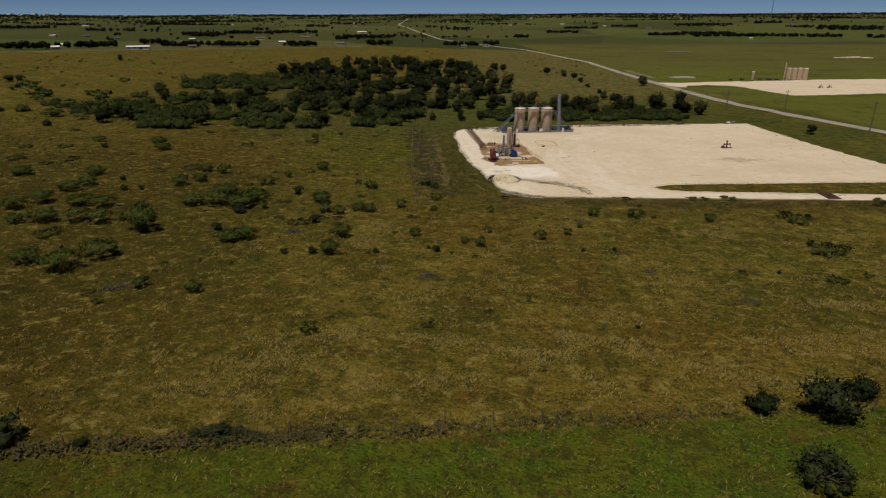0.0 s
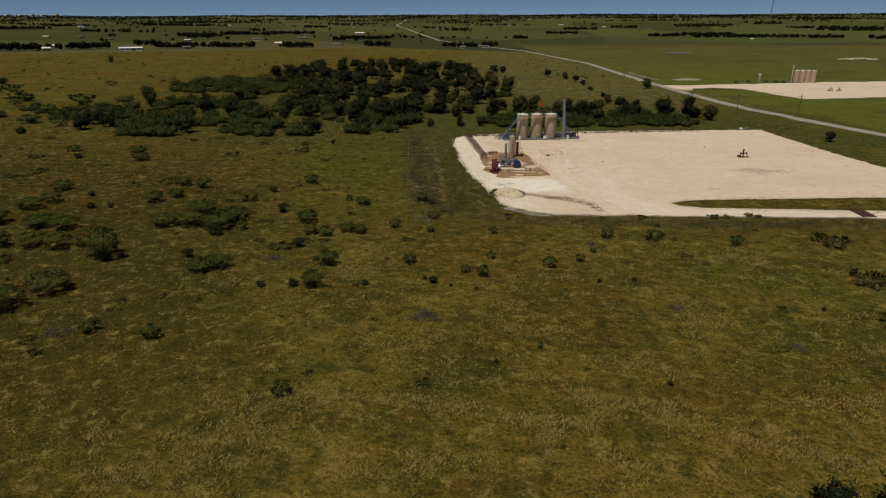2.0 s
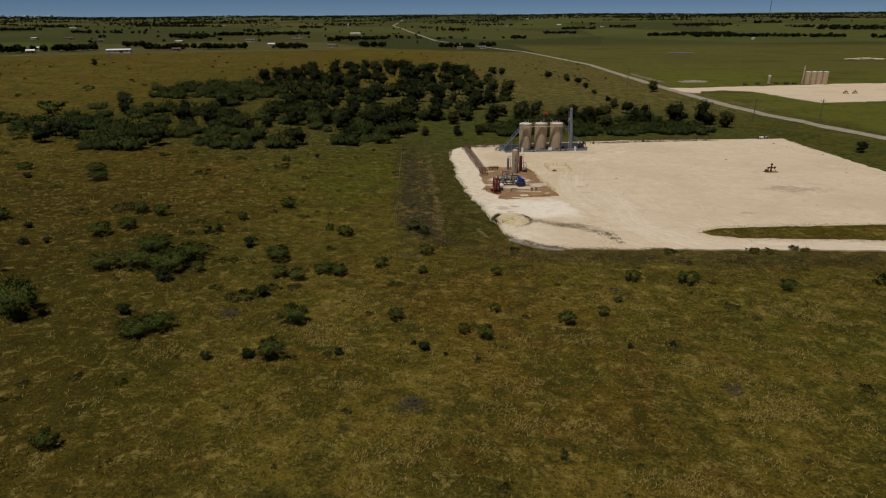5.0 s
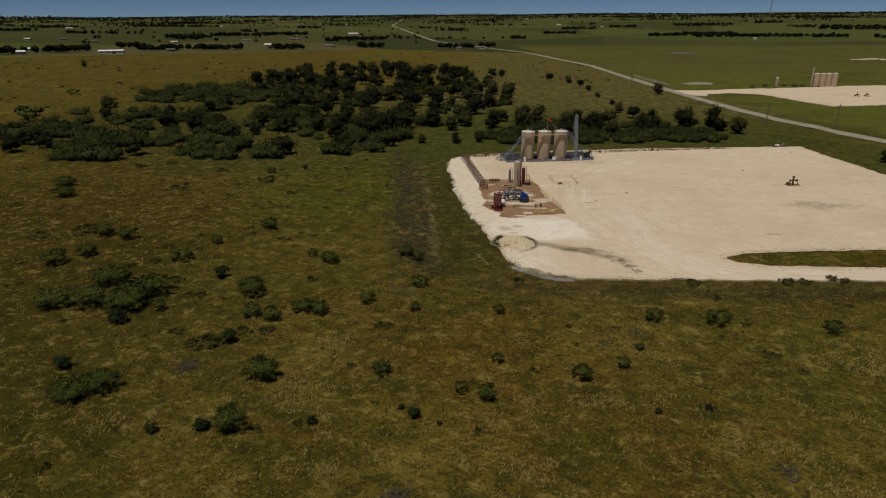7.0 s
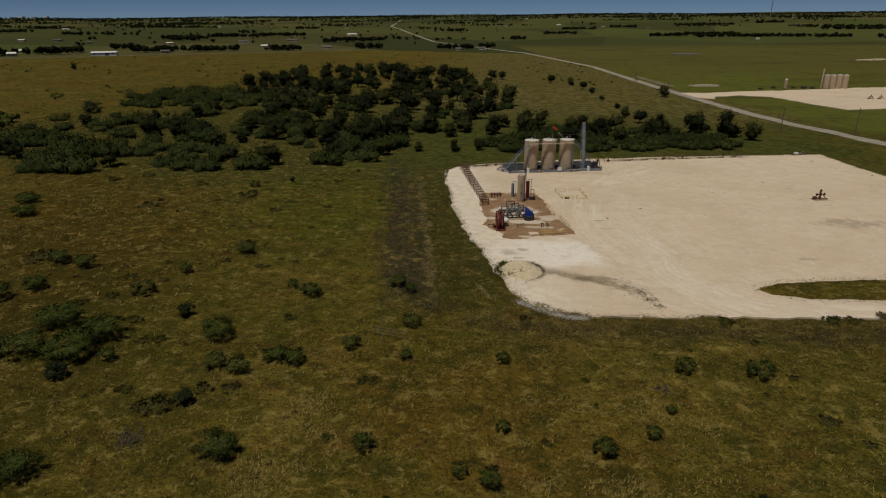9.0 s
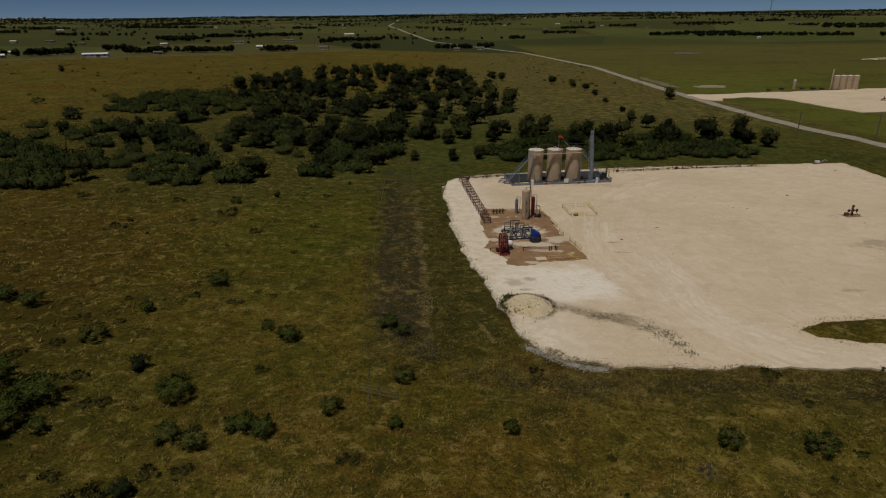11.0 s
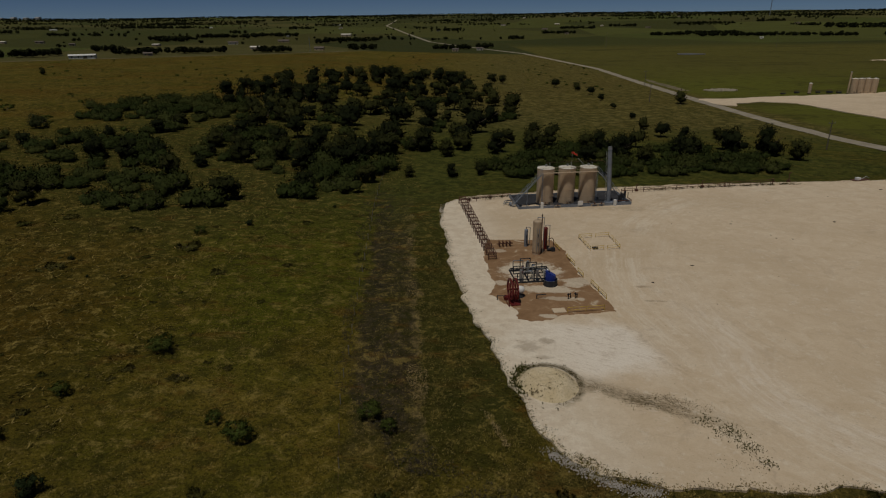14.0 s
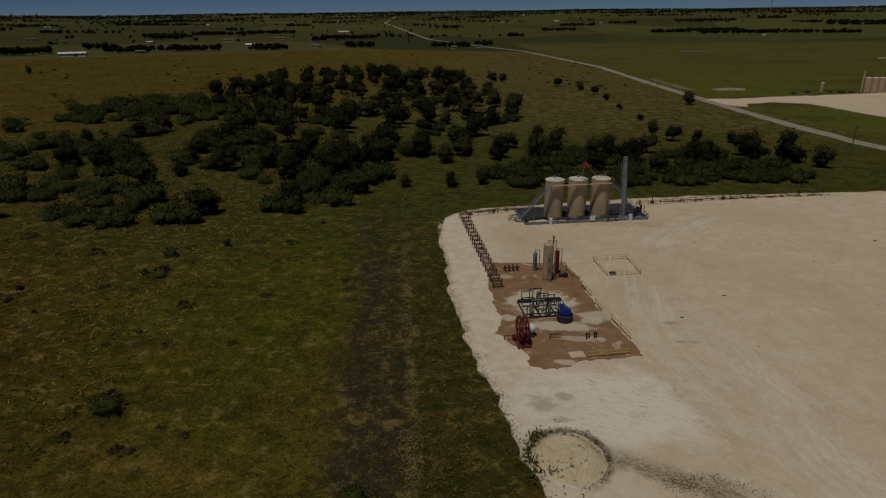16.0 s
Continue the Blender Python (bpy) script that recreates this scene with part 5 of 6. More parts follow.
# metering skid: pale frame, blue-grey pipe loops, headers
skid = thing("metering_skid", on_pad(11.4, 33.4), "blue-grey metering skid with looped pipes on a pale base", "skid")
bm = B()
for y in (-2.3, 2.3):
    box(bm, 0, y, 0.07, 6.0, 0.14, 0.2)
for x in (-2.9, -1, 1, 2.9):
    box(bm, x, 0, 0.07, 0.14, 4.6, 0.2)
part("frame", bm, "black", skid)
for k, (x, y) in enumerate(((-2.6, -1.6), (-1.7, -0.6), (-0.9, 0.3), (-2.6, 1.0), (0.2, -1.4), (-1.4, 1.9), (0.3, 1.4), (-2.4, 2.2), (-0.2, -2.0), (0.7, 0.4), (-1.9, -2.1))):
    h = 1.3 + 0.4 * (k % 3)
    part("pipe_loop", pipe_run(B(), [(x, y, 0.2), (x, y, h), (x + 1.5, y, h), (x + 1.5, y, 0.2)], 0.07, 7), ("black", "steel", "black")[k % 3], skid)
for k, (x, y) in enumerate(((-2.2, -1.9), (0.2, -1.9), (-0.4, 1.3))):
    bm = tube(B(), (x, y, 0.2), (x, y, 1.9), 0.2, 14)
    ball(bm, x, y, 1.9, 0.2, 0.6, 12, 6)
    part("filter_pot", bm, "steel", skid)
for y in (-2.1, 0.0, 2.0):
    part("header", tube(B(), (-2.9, y, 0.55), (2.6, y, 0.55), 0.09, 8), "black", skid)
for x, y in ((-1.9, -1.2), (-0.6, -0.9), (0.4, 0.9), (-1.4, 0.4), (1.3, -0.4)):
    part("hand_wheel", tube(B(), (x, y, 1.3), (x, y, 1.36), 0.22, 12), "red" if x < -1 else "grey", skid)
bm = soft(box(B(), 1.9, -0.5, 0.2, 0.7, 0.6, 1.0), 0.05)
part("cabinet", bm, "white", skid, "small white instrument cabinet")
hood = thing("chemical_tank", on_pad(13.1, 29.9), "blue slant-topped chemical tank in a round dark grey tub", "tank")
bm = B()
tube(bm, (0, 0, 0.75), (0, 0, 2.25), 0.74, 28)
for v in bm.verts:
    # the top slants down towards the east
    if v.co.z > 1.5:
        v.co.z -= 0.52 * (v.co.x + 0.74)
round_sides(bm)
part("drum", bm, "blue", hood)
bm = B()
tube(bm, (0, 0, -0.02), (0, 0, 0.95), 0.98, 32, caps=False)
bmesh.ops.solidify(bm, geom=bm.faces[:], thickness=0.06)
tube(bm, (0, 0, -0.02), (0, 0, 0.1), 0.95, 32)
part("tub", bm, "black", hood)
part("rim", tube(B(), (0, 0, 0.93), (0, 0, 0.99), 1.02, 32, caps=False), "grey", hood)
part("fill_cap", tube(B(), (-0.3, 0, 1.98), (-0.3, 0, 2.16), 0.13, 12), "black", hood)

# red pump with its twin wheels
red = thing("pumping_unit", on_pad(6.7, 25.4, 0, 2), "dark red twin-wheel pumping unit on the gravel", "pump")
for x in (-0.42, 0.3):
    bm = B()
    turned = Matrix.Translation((x, 0, 1.75)) @ Matrix.Rotation(radians(90), 4, "Y")
    bmesh.ops.create_cone(bm, cap_ends=False, segments=36, radius1=1.5, radius2=1.5, depth=0.2, matrix=turned)
    bmesh.ops.solidify(bm, geom=bm.faces[:], thickness=0.24)
    wheel = part("wheel", bm, "red", red)
    for k in range(6):
        a = 6.283 * k / 6
        part("spoke", tube(B(), turned @ Vector((0, 0, 0)), turned @ Vector((math.cos(a) * 1.4, math.sin(a) * 1.4, 0)), 0.08, 6), "red", wheel)
part("axle", tube(B(), (-0.6, 0, 1.75), (0.6, 0, 1.75), 0.14, 12), "red", red)
for s in (-1, 1):
    part("leg", tube(B(), (-0.06, 0, 1.75), (-0.06, s * 1.3, 0.1), 0.1, 8), "red", red)
part("base", soft(box(B(), 0, 0, -0.02, 1.3, 3.2, 0.22), 0.03), "red", red)
part("motor", soft(box(B(), -0.9, 0.5, 0.1, 0.45, 0.8, 0.5), 0.08, 2), "red", red)
part("guard_frame", pipe_run(B(), [(-0.95, -1.7, 0.05), (-0.95, -1.7, 0.85), (-0.95, -0.3, 0.85), (-0.95, -0.3, 0.05), (-0.95, -1.7, 0.05)], 0.05), "red", red)
part("suction_pipe", pipe_run(B(), [(-0.9, 0.5, 0.6), (-2.0, 0.7, 0.6), (-2.0, 0.7, 0.0)], 0.06), "black", red)
ballt = thing("sphere_tank", on_pad(8.0, 26.6), "small white round-topped tank on a dark stand", "tank")
part("body", ball(B(), 0, 0, 1.05, 0.55, 1.0, 20, 12), "white", ballt)
part("stand", tube(B(), (0, 0, -0.02), (0, 0, 0.6), 0.5, 14, 0.36), "black", ballt)
pit = thing("stub_pipes", on_pad(14.2, 25.0), "short dark stub pipes in the gravel", "pipe")
for x, y, h in ((0.0, 0, 0.8), (0.35, 0.2, 0.7), (1.0, 0.1, 0.8), (1.3, 0.3, 0.6)):
    part("stub", pipe_run(B(), [(x, y, 0), (x, y, h), (x - 0.25, y - 0.3, h)], 0.07), "black", pit)
cross = thing("stub_pipes", on_pad(10.5, 25.6), "low bent pipe with a valve in the gravel", "pipe")
part("stub", pipe_run(B(), [(-0.5, 0, 0), (-0.5, 0, 0.6), (0.7, 0, 0.6)], 0.07), "black", cross)
lid = part("slab_lid", soft(box(B(), 0, 0, 0.02, 1.7, 1.2, 0.12), 0.03), "pad")
lid.matrix_world = on_pad(11.9, 21.6)
tagged(lid, "pale square concrete lid on the gravel", "slab")
for u0, v0, u1, v1, n in ((12.8, 20.9, 17.7, 21.0, 2), (19.2, 24.2, 18.9, 29.4, 2), (18.6, 31.8, 18.5, 34.0, 1), (18.8, 36.4, 18.7, 40.0, 2), (18.5, 43.0, 18.4, 46.4, 2), (18.2, 48.0, 18.0, 50.8, 1)):
    rail_line("guard_rail", u0, v0, u1, v1, n, "yellow", "low yellow pipe guard rail beside the gravel bed", 0.75, 0.04, (1.0, 0.5), "yellow guard rails")
# square of yellow rails round buried gear
for u0, v0, u1, v1, n in ((23.6, 48.8, 26.0, 49.0, 1), (26.7, 49.0, 29.1, 49.1, 1), (23.6, 48.8, 23.55, 46.2, 1), (23.55, 45.6, 23.5, 42.7, 1), (29.1, 49.1, 28.9, 46.3, 1), (28.85, 45.5, 28.6, 42.8, 1), (23.5, 42.7, 25.8, 42.75, 1), (26.4, 42.75, 28.6, 42.8, 1)):
    rail_line("guard_rail", u0, v0, u1, v1, n, "yellow", "yellow pipe rail of a small square enclosure", 0.75, 0.035, (1.0, 0.5), "yellow guard rails")
box_ = part("hatch", soft(box(B(), 0, 0, 0, 0.9, 0.6, 0.3), 0.04), "black")
box_.matrix_world = on_pad(24.6, 43.4)
tagged(box_, "small dark hatch inside the yellow enclosure", "hatch")


def wellhead(m, s, label, mat="rust"):
    t = thing("wellhead", m, label, "wellhead")
    part("cellar", soft(box(B(), 0, 0, -0.02, 3.0 * s, 1.5 * s, 0.12), 0.03), "soil", t)
    bm = tube(B(), (0, 0, 0), (0, 0, 1.9 * s), 0.16 * s, 10)
    for z in (0.4, 0.9, 1.35):
        tube(bm, (0, 0, z * s), (0, 0, (z + 0.12) * s), 0.3 * s, 12)
    part("spool", bm, mat, t)
    bm = tube(B(), (-0.7 * s, 0, 1.1 * s), (0.9 * s, 0, 1.1 * s), 0.12 * s, 8)
    part("cross_arm", bm, mat, t)
    for x, z in ((-0.75, 1.1), (0.95, 1.1), (0.0, 1.95)):
        part("hand_wheel", tube(B(), (x * s, -0.05, z * s), (x * s, 0.05, z * s), 0.3 * s, 12), mat, t)
    part("flow_line", pipe_run(B(), [(0.8 * s, 0, 1.1 * s), (1.3 * s, 0, 0.2 * s), (1.9 * s, 0, 0.1 * s)], 0.07 * s), mat, t)
    part("pedestal", soft(box(B(), -1.1 * s, 0, 0, 0.8 * s, 0.6 * s, 0.7 * s), 0.05), mat, t)
    return t


wellhead(on_pad(75.7, 35.8), 0.95, "rusty wellhead valve tree standing alone on the pad")

for u, v, h in ((84.5, 80.6, 2.2), (46.5, 77.9, 1.6), (62.5, 79.0, 1.5)):
    p = thing("valve_set", on_pad(u, v), "upright riser pipe with a valve at the pad edge", "valve", "pipeline valves")
    part("riser", pipe_run(B(), [(0, 0, 0), (0, 0, h), (0.4, 0, h)], 0.09), "rust", p)
    part("body", soft(box(B(), 0, 0, 0, 0.7, 0.5, 0.5), 0.05), "rust", p)
scrap = thing("scrap_skid", on_pad(101.2, 79.6, 0, 8), "small pale scrap skid lying on the limestone", "skid")
part("box", soft(box(B(), 0, 0, 0.1, 1.1, 0.8, 0.55), 0.06), "white", scrap)
part("frame", box(B(), 0.6, 0, 0, 4.2, 1.4, 0.16), "rust", scrap)
part("pipe", pipe_run(B(), [(1.4, 0.2, 0.2), (2.4, 0.2, 0.7), (3.4, 0.2, 0.3)], 0.08), "steel", scrap)

# ---- sand mound, stones and weeds at the pad's corner ----
bm = B()
bmesh.ops.create_grid(bm, x_segments=60, y_segments=60, size=1.0)
for v in bm.verts:
    # square grid drawn into a disc
    x, y = v.co.x, v.co.y
    x, y = x * math.sqrt(1 - y * y / 2), y * math.sqrt(1 - x * x / 2)
    r = min(1, math.hypot(x, y))
    h = 0.9 * (1 - ease(0.55, 1.0, r)) * (0.8 + 0.2 * (1 - r)) + (0.10 * noise.noise((x * 3, y * 3, 1)) + 0.06 * noise.noise((x * 9, y * 9, 2))) * (1 - r ** 4)
    w = 1 + 0.10 * noise.noise((x * 1.5, y * 1.5, 7))
    v.co = (x * 3.1 * w, y * 3.55 * w, -0.1 if r > 0.985 else max(0.01, h))
mound = part("mound", bm, "sand")
mound.matrix_world = pose(4.5, 131.2, pad_z(4.5, 131.2), 0, 0, 20)
tagged(mound, "low round mound of pale sand at the pad corner", "mound")
g = random.Random(9)
bm = B()
for k in range(1300):
    t = g.random()
    x, y = 3.8 + 8.6 * t + g.gauss(0, 0.3), 120.7 - 4.4 * math.sin(t * 1.75) + g.gauss(0, 0.34)
    s = g.uniform(0.03, 0.085)
    bmesh.ops.create_icosphere(bm, subdivisions=1, radius=s, matrix=Matrix.Translation((x, y, pad_z(x, y) + s * 0.25)) @ Euler((g.random() * 6, g.random() * 6, 0)).to_matrix().to_4x4() @ Matrix.Diagonal((1, g.uniform(0.6, 1), g.uniform(0.5, 0.9), 1)))
stones = part("stones", bm, "riprap")
tagged(stones, "pale grey riprap stones at the pad's corner", "stones", kind="stuff")


def weeds(name, spots, label, seed, size=0.22, mat="bush"):
    g = np.random.default_rng(seed)
    co = []
    for x, y, n, spread in spots:
        for k in range(n * 2):
            px, py = x + g.normal() * spread, y + g.normal() * spread
            z = max(on_ground(px, py), pad_z(px, py) if open_field(px, py) is False else -99)
            z += 0.75 * (1 - ease(0.5, 1.0, math.hypot((px - 4.5) / 3.1, (py - 131.2) / 3.5)))
            h = size * g.uniform(0.5, 1.5)
            for j in range(3):
                a = g.uniform(0, 6.283)
                d, e = np.array([math.cos(a), math.sin(a), 0]), np.array([-math.sin(a), math.cos(a), 0])
                p = np.array([px, py, z - 0.02])
                co += [p - e * h * 0.3, p + e * h * 0.3, p + d * h * 0.9 + np.array([0, 0, h * 0.8])]
    # the blades shade with the ground they stand on
    up = np.random.default_rng(seed).normal(size=(len(co) // 3, 3)) * 0.3 + np.array([0, -0.15, 1])
    co = np.array(co).reshape(-1, 3, 3)
    back = np.cross(co[:, 1] - co[:, 0], co[:, 2] - co[:, 0])[:, 2] < 0
    co[back] = co[back][:, [1, 0, 2]]
    me = from_arrays(name, co.reshape(-1, 3), np.arange(len(co) * 3).reshape(-1, 3), mat, 3, np.repeat(up, 3, 0))
    return tagged(new(name, me), label, "weeds", kind="stuff")


ring = [(4.55 + 3.3 * math.cos(a), 131.25 + 3.7 * math.sin(a), int((26 if a < 3.2 else 7) * (0.7 + 0.9 * noise.noise((a * 2.2, 0, 4)))), 0.22) for a in [0.12 * k for k in range(52)] if not 3.9 < a < 5.0]
weeds("weeds", ring, "dark weeds round the foot of the sand mound", 21, 0.085, "weed")
weeds("weeds", [(4.5 + g.gauss(0, 1.4), 131.2 + g.gauss(0, 1.5), 2, 0.12) for k in range(190)], "sparse dry weed stubs on the sand mound", 34, 0.13, "weed")
weeds("weeds", [(1.8, 132.4, 90, 0.55), (1.5, 130.8, 50, 0.5), (2.0, 133.9, 60, 0.5), (1.3, 129.2, 24, 0.5)], "leafy green weeds beside the sand mound", 22, 0.21, "weedy")
weeds("weeds", [(8.2 + 9 * t, 131.6 - 4.6 * t, 18, 0.5) for t in np.linspace(0, 1, 40)], "sparse weeds along a drainage line over the pad", 23, 0.06, "weed")
weeds("weeds", [(14.6 + g.gauss(0, 2.0), 129.0 + g.gauss(0, 0.6), 18, 0.4) for k in range(34)], "sparse weeds along a drainage line over the pad", 24, 0.075, "weed")
weeds("weeds", [(20.4, 124.6, 130, 0.75), (21.3, 122.4, 80, 0.5), (22.0, 120.6, 40, 0.4), (18.6, 126.0, 60, 0.6)], "green weed patch at the end of the drainage line", 28, 0.11, "weedy")
weeds("weeds", [(18.0 + 0.6 * k, 120.4 - 0.1 * k, 9, 0.6) for k in range(6)], "sparse weeds along a drainage line over the pad", 29, 0.07, "weed")
edge = ragged(PAD, 0.9, 0.8)
weeds("weeds", [(x, y, 20, 0.38) for x, y in edge if x < 30 or y > 195], "ragged grass and weeds growing in at the pad edge", 25, 0.10, "tuft")
weeds("weeds", [(x + g.gauss(0.3, 0.5), y + g.gauss(0, 0.5), 9, 0.3) for x, y in edge if x < 14 and y < 175], "dark green weeds creeping over the pad's west edge", 35, 0.085, "bush")
weeds("weeds", [plan(84 - 36 * t + 2 * g.random(), 78.8 + g.uniform(-0.3, 0.6)) + (8, 0.4) for t in np.linspace(0, 1, 60)], "dark weeds along the pad's north edge", 26, 0.2, "weed")
weeds("weeds", [plan(7 + 15 * t + g.random(), 77.2 + 1.2 * t + g.gauss(0, 0.25)) + (12, 0.35) for t in np.linspace(0, 1, 36)], "dark weeds along the pipeline at the pad's north edge", 36, 0.16, "bush")
weeds("weeds", [(x, y, 16, 0.7) for x, y in ragged(ISLAND, 1.2, 0.5)], "dry grass on the island beside the entrance road", 27, 0.12, "tuft")

g = random.Random(31)
bm = B()
for k in range(90):
    u, v = (100.5 + g.gauss(0, 1.6), g.uniform(-6, 74)) if k < 55 else (g.uniform(24, 100), g.uniform(2, 76))
    x, y = plan(u, v)
    s = g.uniform(0.04, 0.11) if g.random() < 0.9 else g.uniform(0.11, 0.2)
    bmesh.ops.create_icosphere(bm, subdivisions=1, radius=s, matrix=Matrix.Translation((x, y, pad_z(x, y) + s * 0.2)) @ Matrix.Diagonal((g.uniform(1, 2.2), g.uniform(0.7, 1.2), g.uniform(0.4, 0.7), 1)))
tagged(part("clods", bm, "bark"), "dark clods of earth scattered over the pad", "clods", kind="stuff")

guard = thing("cattle_guard", on_pad(68.2, -16.0, 0.02, -9), "dark rusty cattle guard across the entrance road", "cattle guard")
for k in range(9):
    part("bar", box(B(), -1.2 + 0.3 * k, 0, 0, 0.12, 4.6, 0.14), "rust", guard)
for y in (-2.4, 2.4):
    part("wing", tube(B(), (-1.3, y, 0.0), (1.3, y, 1.0), 0.06, 6), "rust", guard)
    part("side_post", tube(B(), (-1.3, y, -0.1), (-1.3, y, 1.1), 0.07, 6), "rust", guard)


# ---- fences ----
def wire_fence(points, spacing, height, label, mat="wood", r=0.045):
    cx, cy = points[0]
    t = thing("wire_fence", pose(cx, cy, 0), label, "fence")
    spots = ragged(points, spacing, 0.15, closed=False) + [points[-1]]
    tops = []
    for k, (x, y) in enumerate(spots):
        z = on_ground(x, y)
        h = height * (1 + 0.12 * noise.noise((x, y, 3)))
        lean = 0.06 * noise.noise((x * 3, y * 3, 5))
        part("post", tube(B(), (x - cx, y - cy, z - 0.2), (x - cx + lean, y - cy, z + h), r * (1.5 if k % 6 == 0 else 1.0), 6), mat, t)
        tops.append(Vector((x - cx, y - cy, z)))
    for f in (0.35, 0.62, 0.9):
        bm = B()
        for a, b in zip(tops, tops[1:]):
            tube(bm, a + Vector((0, 0, height * f)), b + Vector((0, 0, height * f)), 0.003, 3, caps=False)
        part("wire", bm, "rust", t)
    return t


wire_fence([(-70, 22), (-33, 31.6), (-3.6, 39), (25.3, 44.8), (70, 52)], 4.2, 1.15, "barbed-wire fence on weathered wooden posts in rank grass")
wire_fence([(-29.5, 222), (-26.2, 194), (-19, 145.3), (-15.8, 126), (-11.5, 108)], 4.5, 1.15, "thin wire fence along the stripped right-of-way", "steel", 0.035)
gate = thing("gate_panel", pose(-10.9, 109.3, on_ground(-10.9, 109.3), 0, 0, -14), "pale tubular metal gate panel lying in brush", "gate")
for z in (0.35, 0.8, 1.2):
    part("bar", tube(B(), (-2.0, 0, z), (2.0, 0, z), 0.025, 6), "wood", gate)
for x in (-2.0, 0.0, 2.0):
    part("upright", tube(B(), (x, 0, 0), (x, 0, 1.3), 0.035, 6), "wood", gate)
weeds("weeds", [(-34 + 60 * t, 31.3 + 13.6 * t, int((15 if math.sin(t * 37) > 0.1 else 6) * (1 - 0.8 * ease(0.35, 0.75, t))), 0.5) for t in np.linspace(0, 1, 130)], "rank weeds along the south fence", 31, 0.30, "weed")
weeds("weeds", [(-34 + 60 * t, 31.3 + 13.6 * t, 9, 0.8) for t in np.linspace(0, 1, 60)], "green weeds along the south fence", 32, 0.2, "mesquite")
weeds("weeds", [(-16.9 + g.gauss(0, 1.6), 36.0 + g.gauss(0, 0.4), 14, 0.4) for k in range(14)], "dark rank weeds round the fence posts", 37, 0.3, "bush")
weeds("weeds", [(-5.0, 71.6, 90, 0.7), (18.0, 101.0, 40, 0.5), (-43.5, 62.0, 90, 0.9), (25.5, 78.0, 50, 0.6), (36.0, 70.0, 60, 0.7), (-30.0, 88.0, 60, 0.8)], "greyish dead brush flattened in the pasture", 33, 0.2, "dead")


# ---- the far site, road side and settlement ----
FAR_PAD = [(95, 380), (101, 372), (106, 369), (108.5, 378), (116, 382), (124, 386), (136, 380), (142, 352), (148, 329), (170, 335), (191, 342), (330, 385), (330, 460), (243, 437), (206, 430), (178, 420), (152, 411.5), (130, 406), (115, 399), (95, 397)]
far_pad = slab("far_pad", ragged(FAR_PAD, 3, 0.8, seed=4), lambda x, y: gz(x, y) + rolling(x, y) + 0.3, 0.8, "pad")
tagged(far_pad, "second cream limestone pad across the road", "well pad", kind="structure")
for k in range(4):
    x, y = 183.4 + 3.45 * k, 424.6 + 0.2 * k
    storage_tank(pose(x, y, on_ground(x, y) + 0.3), 1.62, 7.3, "tanks of the far battery", "tan storage tank of the distant battery", 3)
s2 = thing("burner_stack", pose(180.6, 424, on_ground(180.6, 424) + 0.3), "slim pale stack beside the distant tanks", "stack")
part("barrel", tube(B(), (0, 0, 0), (0, 0, 10.6), 0.42, 16), "tank", s2)
part("cap", tube(B(), (0, 0, 10.6), (0, 0, 11.0), 0.46, 16, 0.3), "steel", s2)
sep = thing("separator", pose(160.9, 423, on_ground(160.9, 423) + 0.3), "pale vertical separator on the distant pad", "separator", "process vessels")
part("shell", tube(B(), (0, 0, 0.3), (0, 0, 5.2), 0.85, 20), "tank", sep)
part("head", ball(B(), 0, 0, 5.2, 0.85, 0.5, 16, 8), "tank_top", sep)
part("skirt", tube(B(), (0, 0, 0), (0, 0, 0.35), 0.8, 16), "rust", sep)
for k, (x, y, s) in enumerate(((155, 424, 1.5), (166, 424.5, 1.3), (172, 425, 1.8), (176.5, 424.5, 1.5), (146, 419, 1.4))):
    t = thing("pump_set", pose(x, y, on_ground(x, y) + 0.3), "low dark pipework on the distant pad", "pump", "gear of the far site")
    part("body", soft(box(B(), 0, 0, 0, 1.6 * s, 0.8 * s, 0.5 * s), 0.05), "black", t)
    part("pipe", pipe_run(B(), [(-0.8 * s, 0, 0.3), (-0.8 * s, 0, 0.9 * s), (0.7 * s, 0, 0.9 * s)], 0.09), "rust", t)
for dx in (-2.2, 2.4):
    wellhead(pose(181.8 + dx, 371, on_ground(181.8, 371) + 0.32), 0.85, "reddish wellhead on the distant pad", "red")


def rubble(x, y, rx, ry, h, n, mat, label, seed):
    g = random.Random(seed)
    bm = B()
    for k in range(n):
        a, r = g.uniform(0, 6.283), g.random() ** 0.6
        px, py = x + math.cos(a) * r * rx, y + math.sin(a) * r * ry
        s = g.uniform(0.4, 1.1)
        bmesh.ops.create_icosphere(bm, subdivisions=1, radius=s, matrix=Matrix.Translation((px, py, on_ground(px, py) + h * (1 - r))) @ Matrix.Diagonal((g.uniform(0.8, 1.6), 1, g.uniform(0.4, 0.8), 1)))
    return tagged(part("rubble", bm, mat), label, "rubble", kind="stuff")


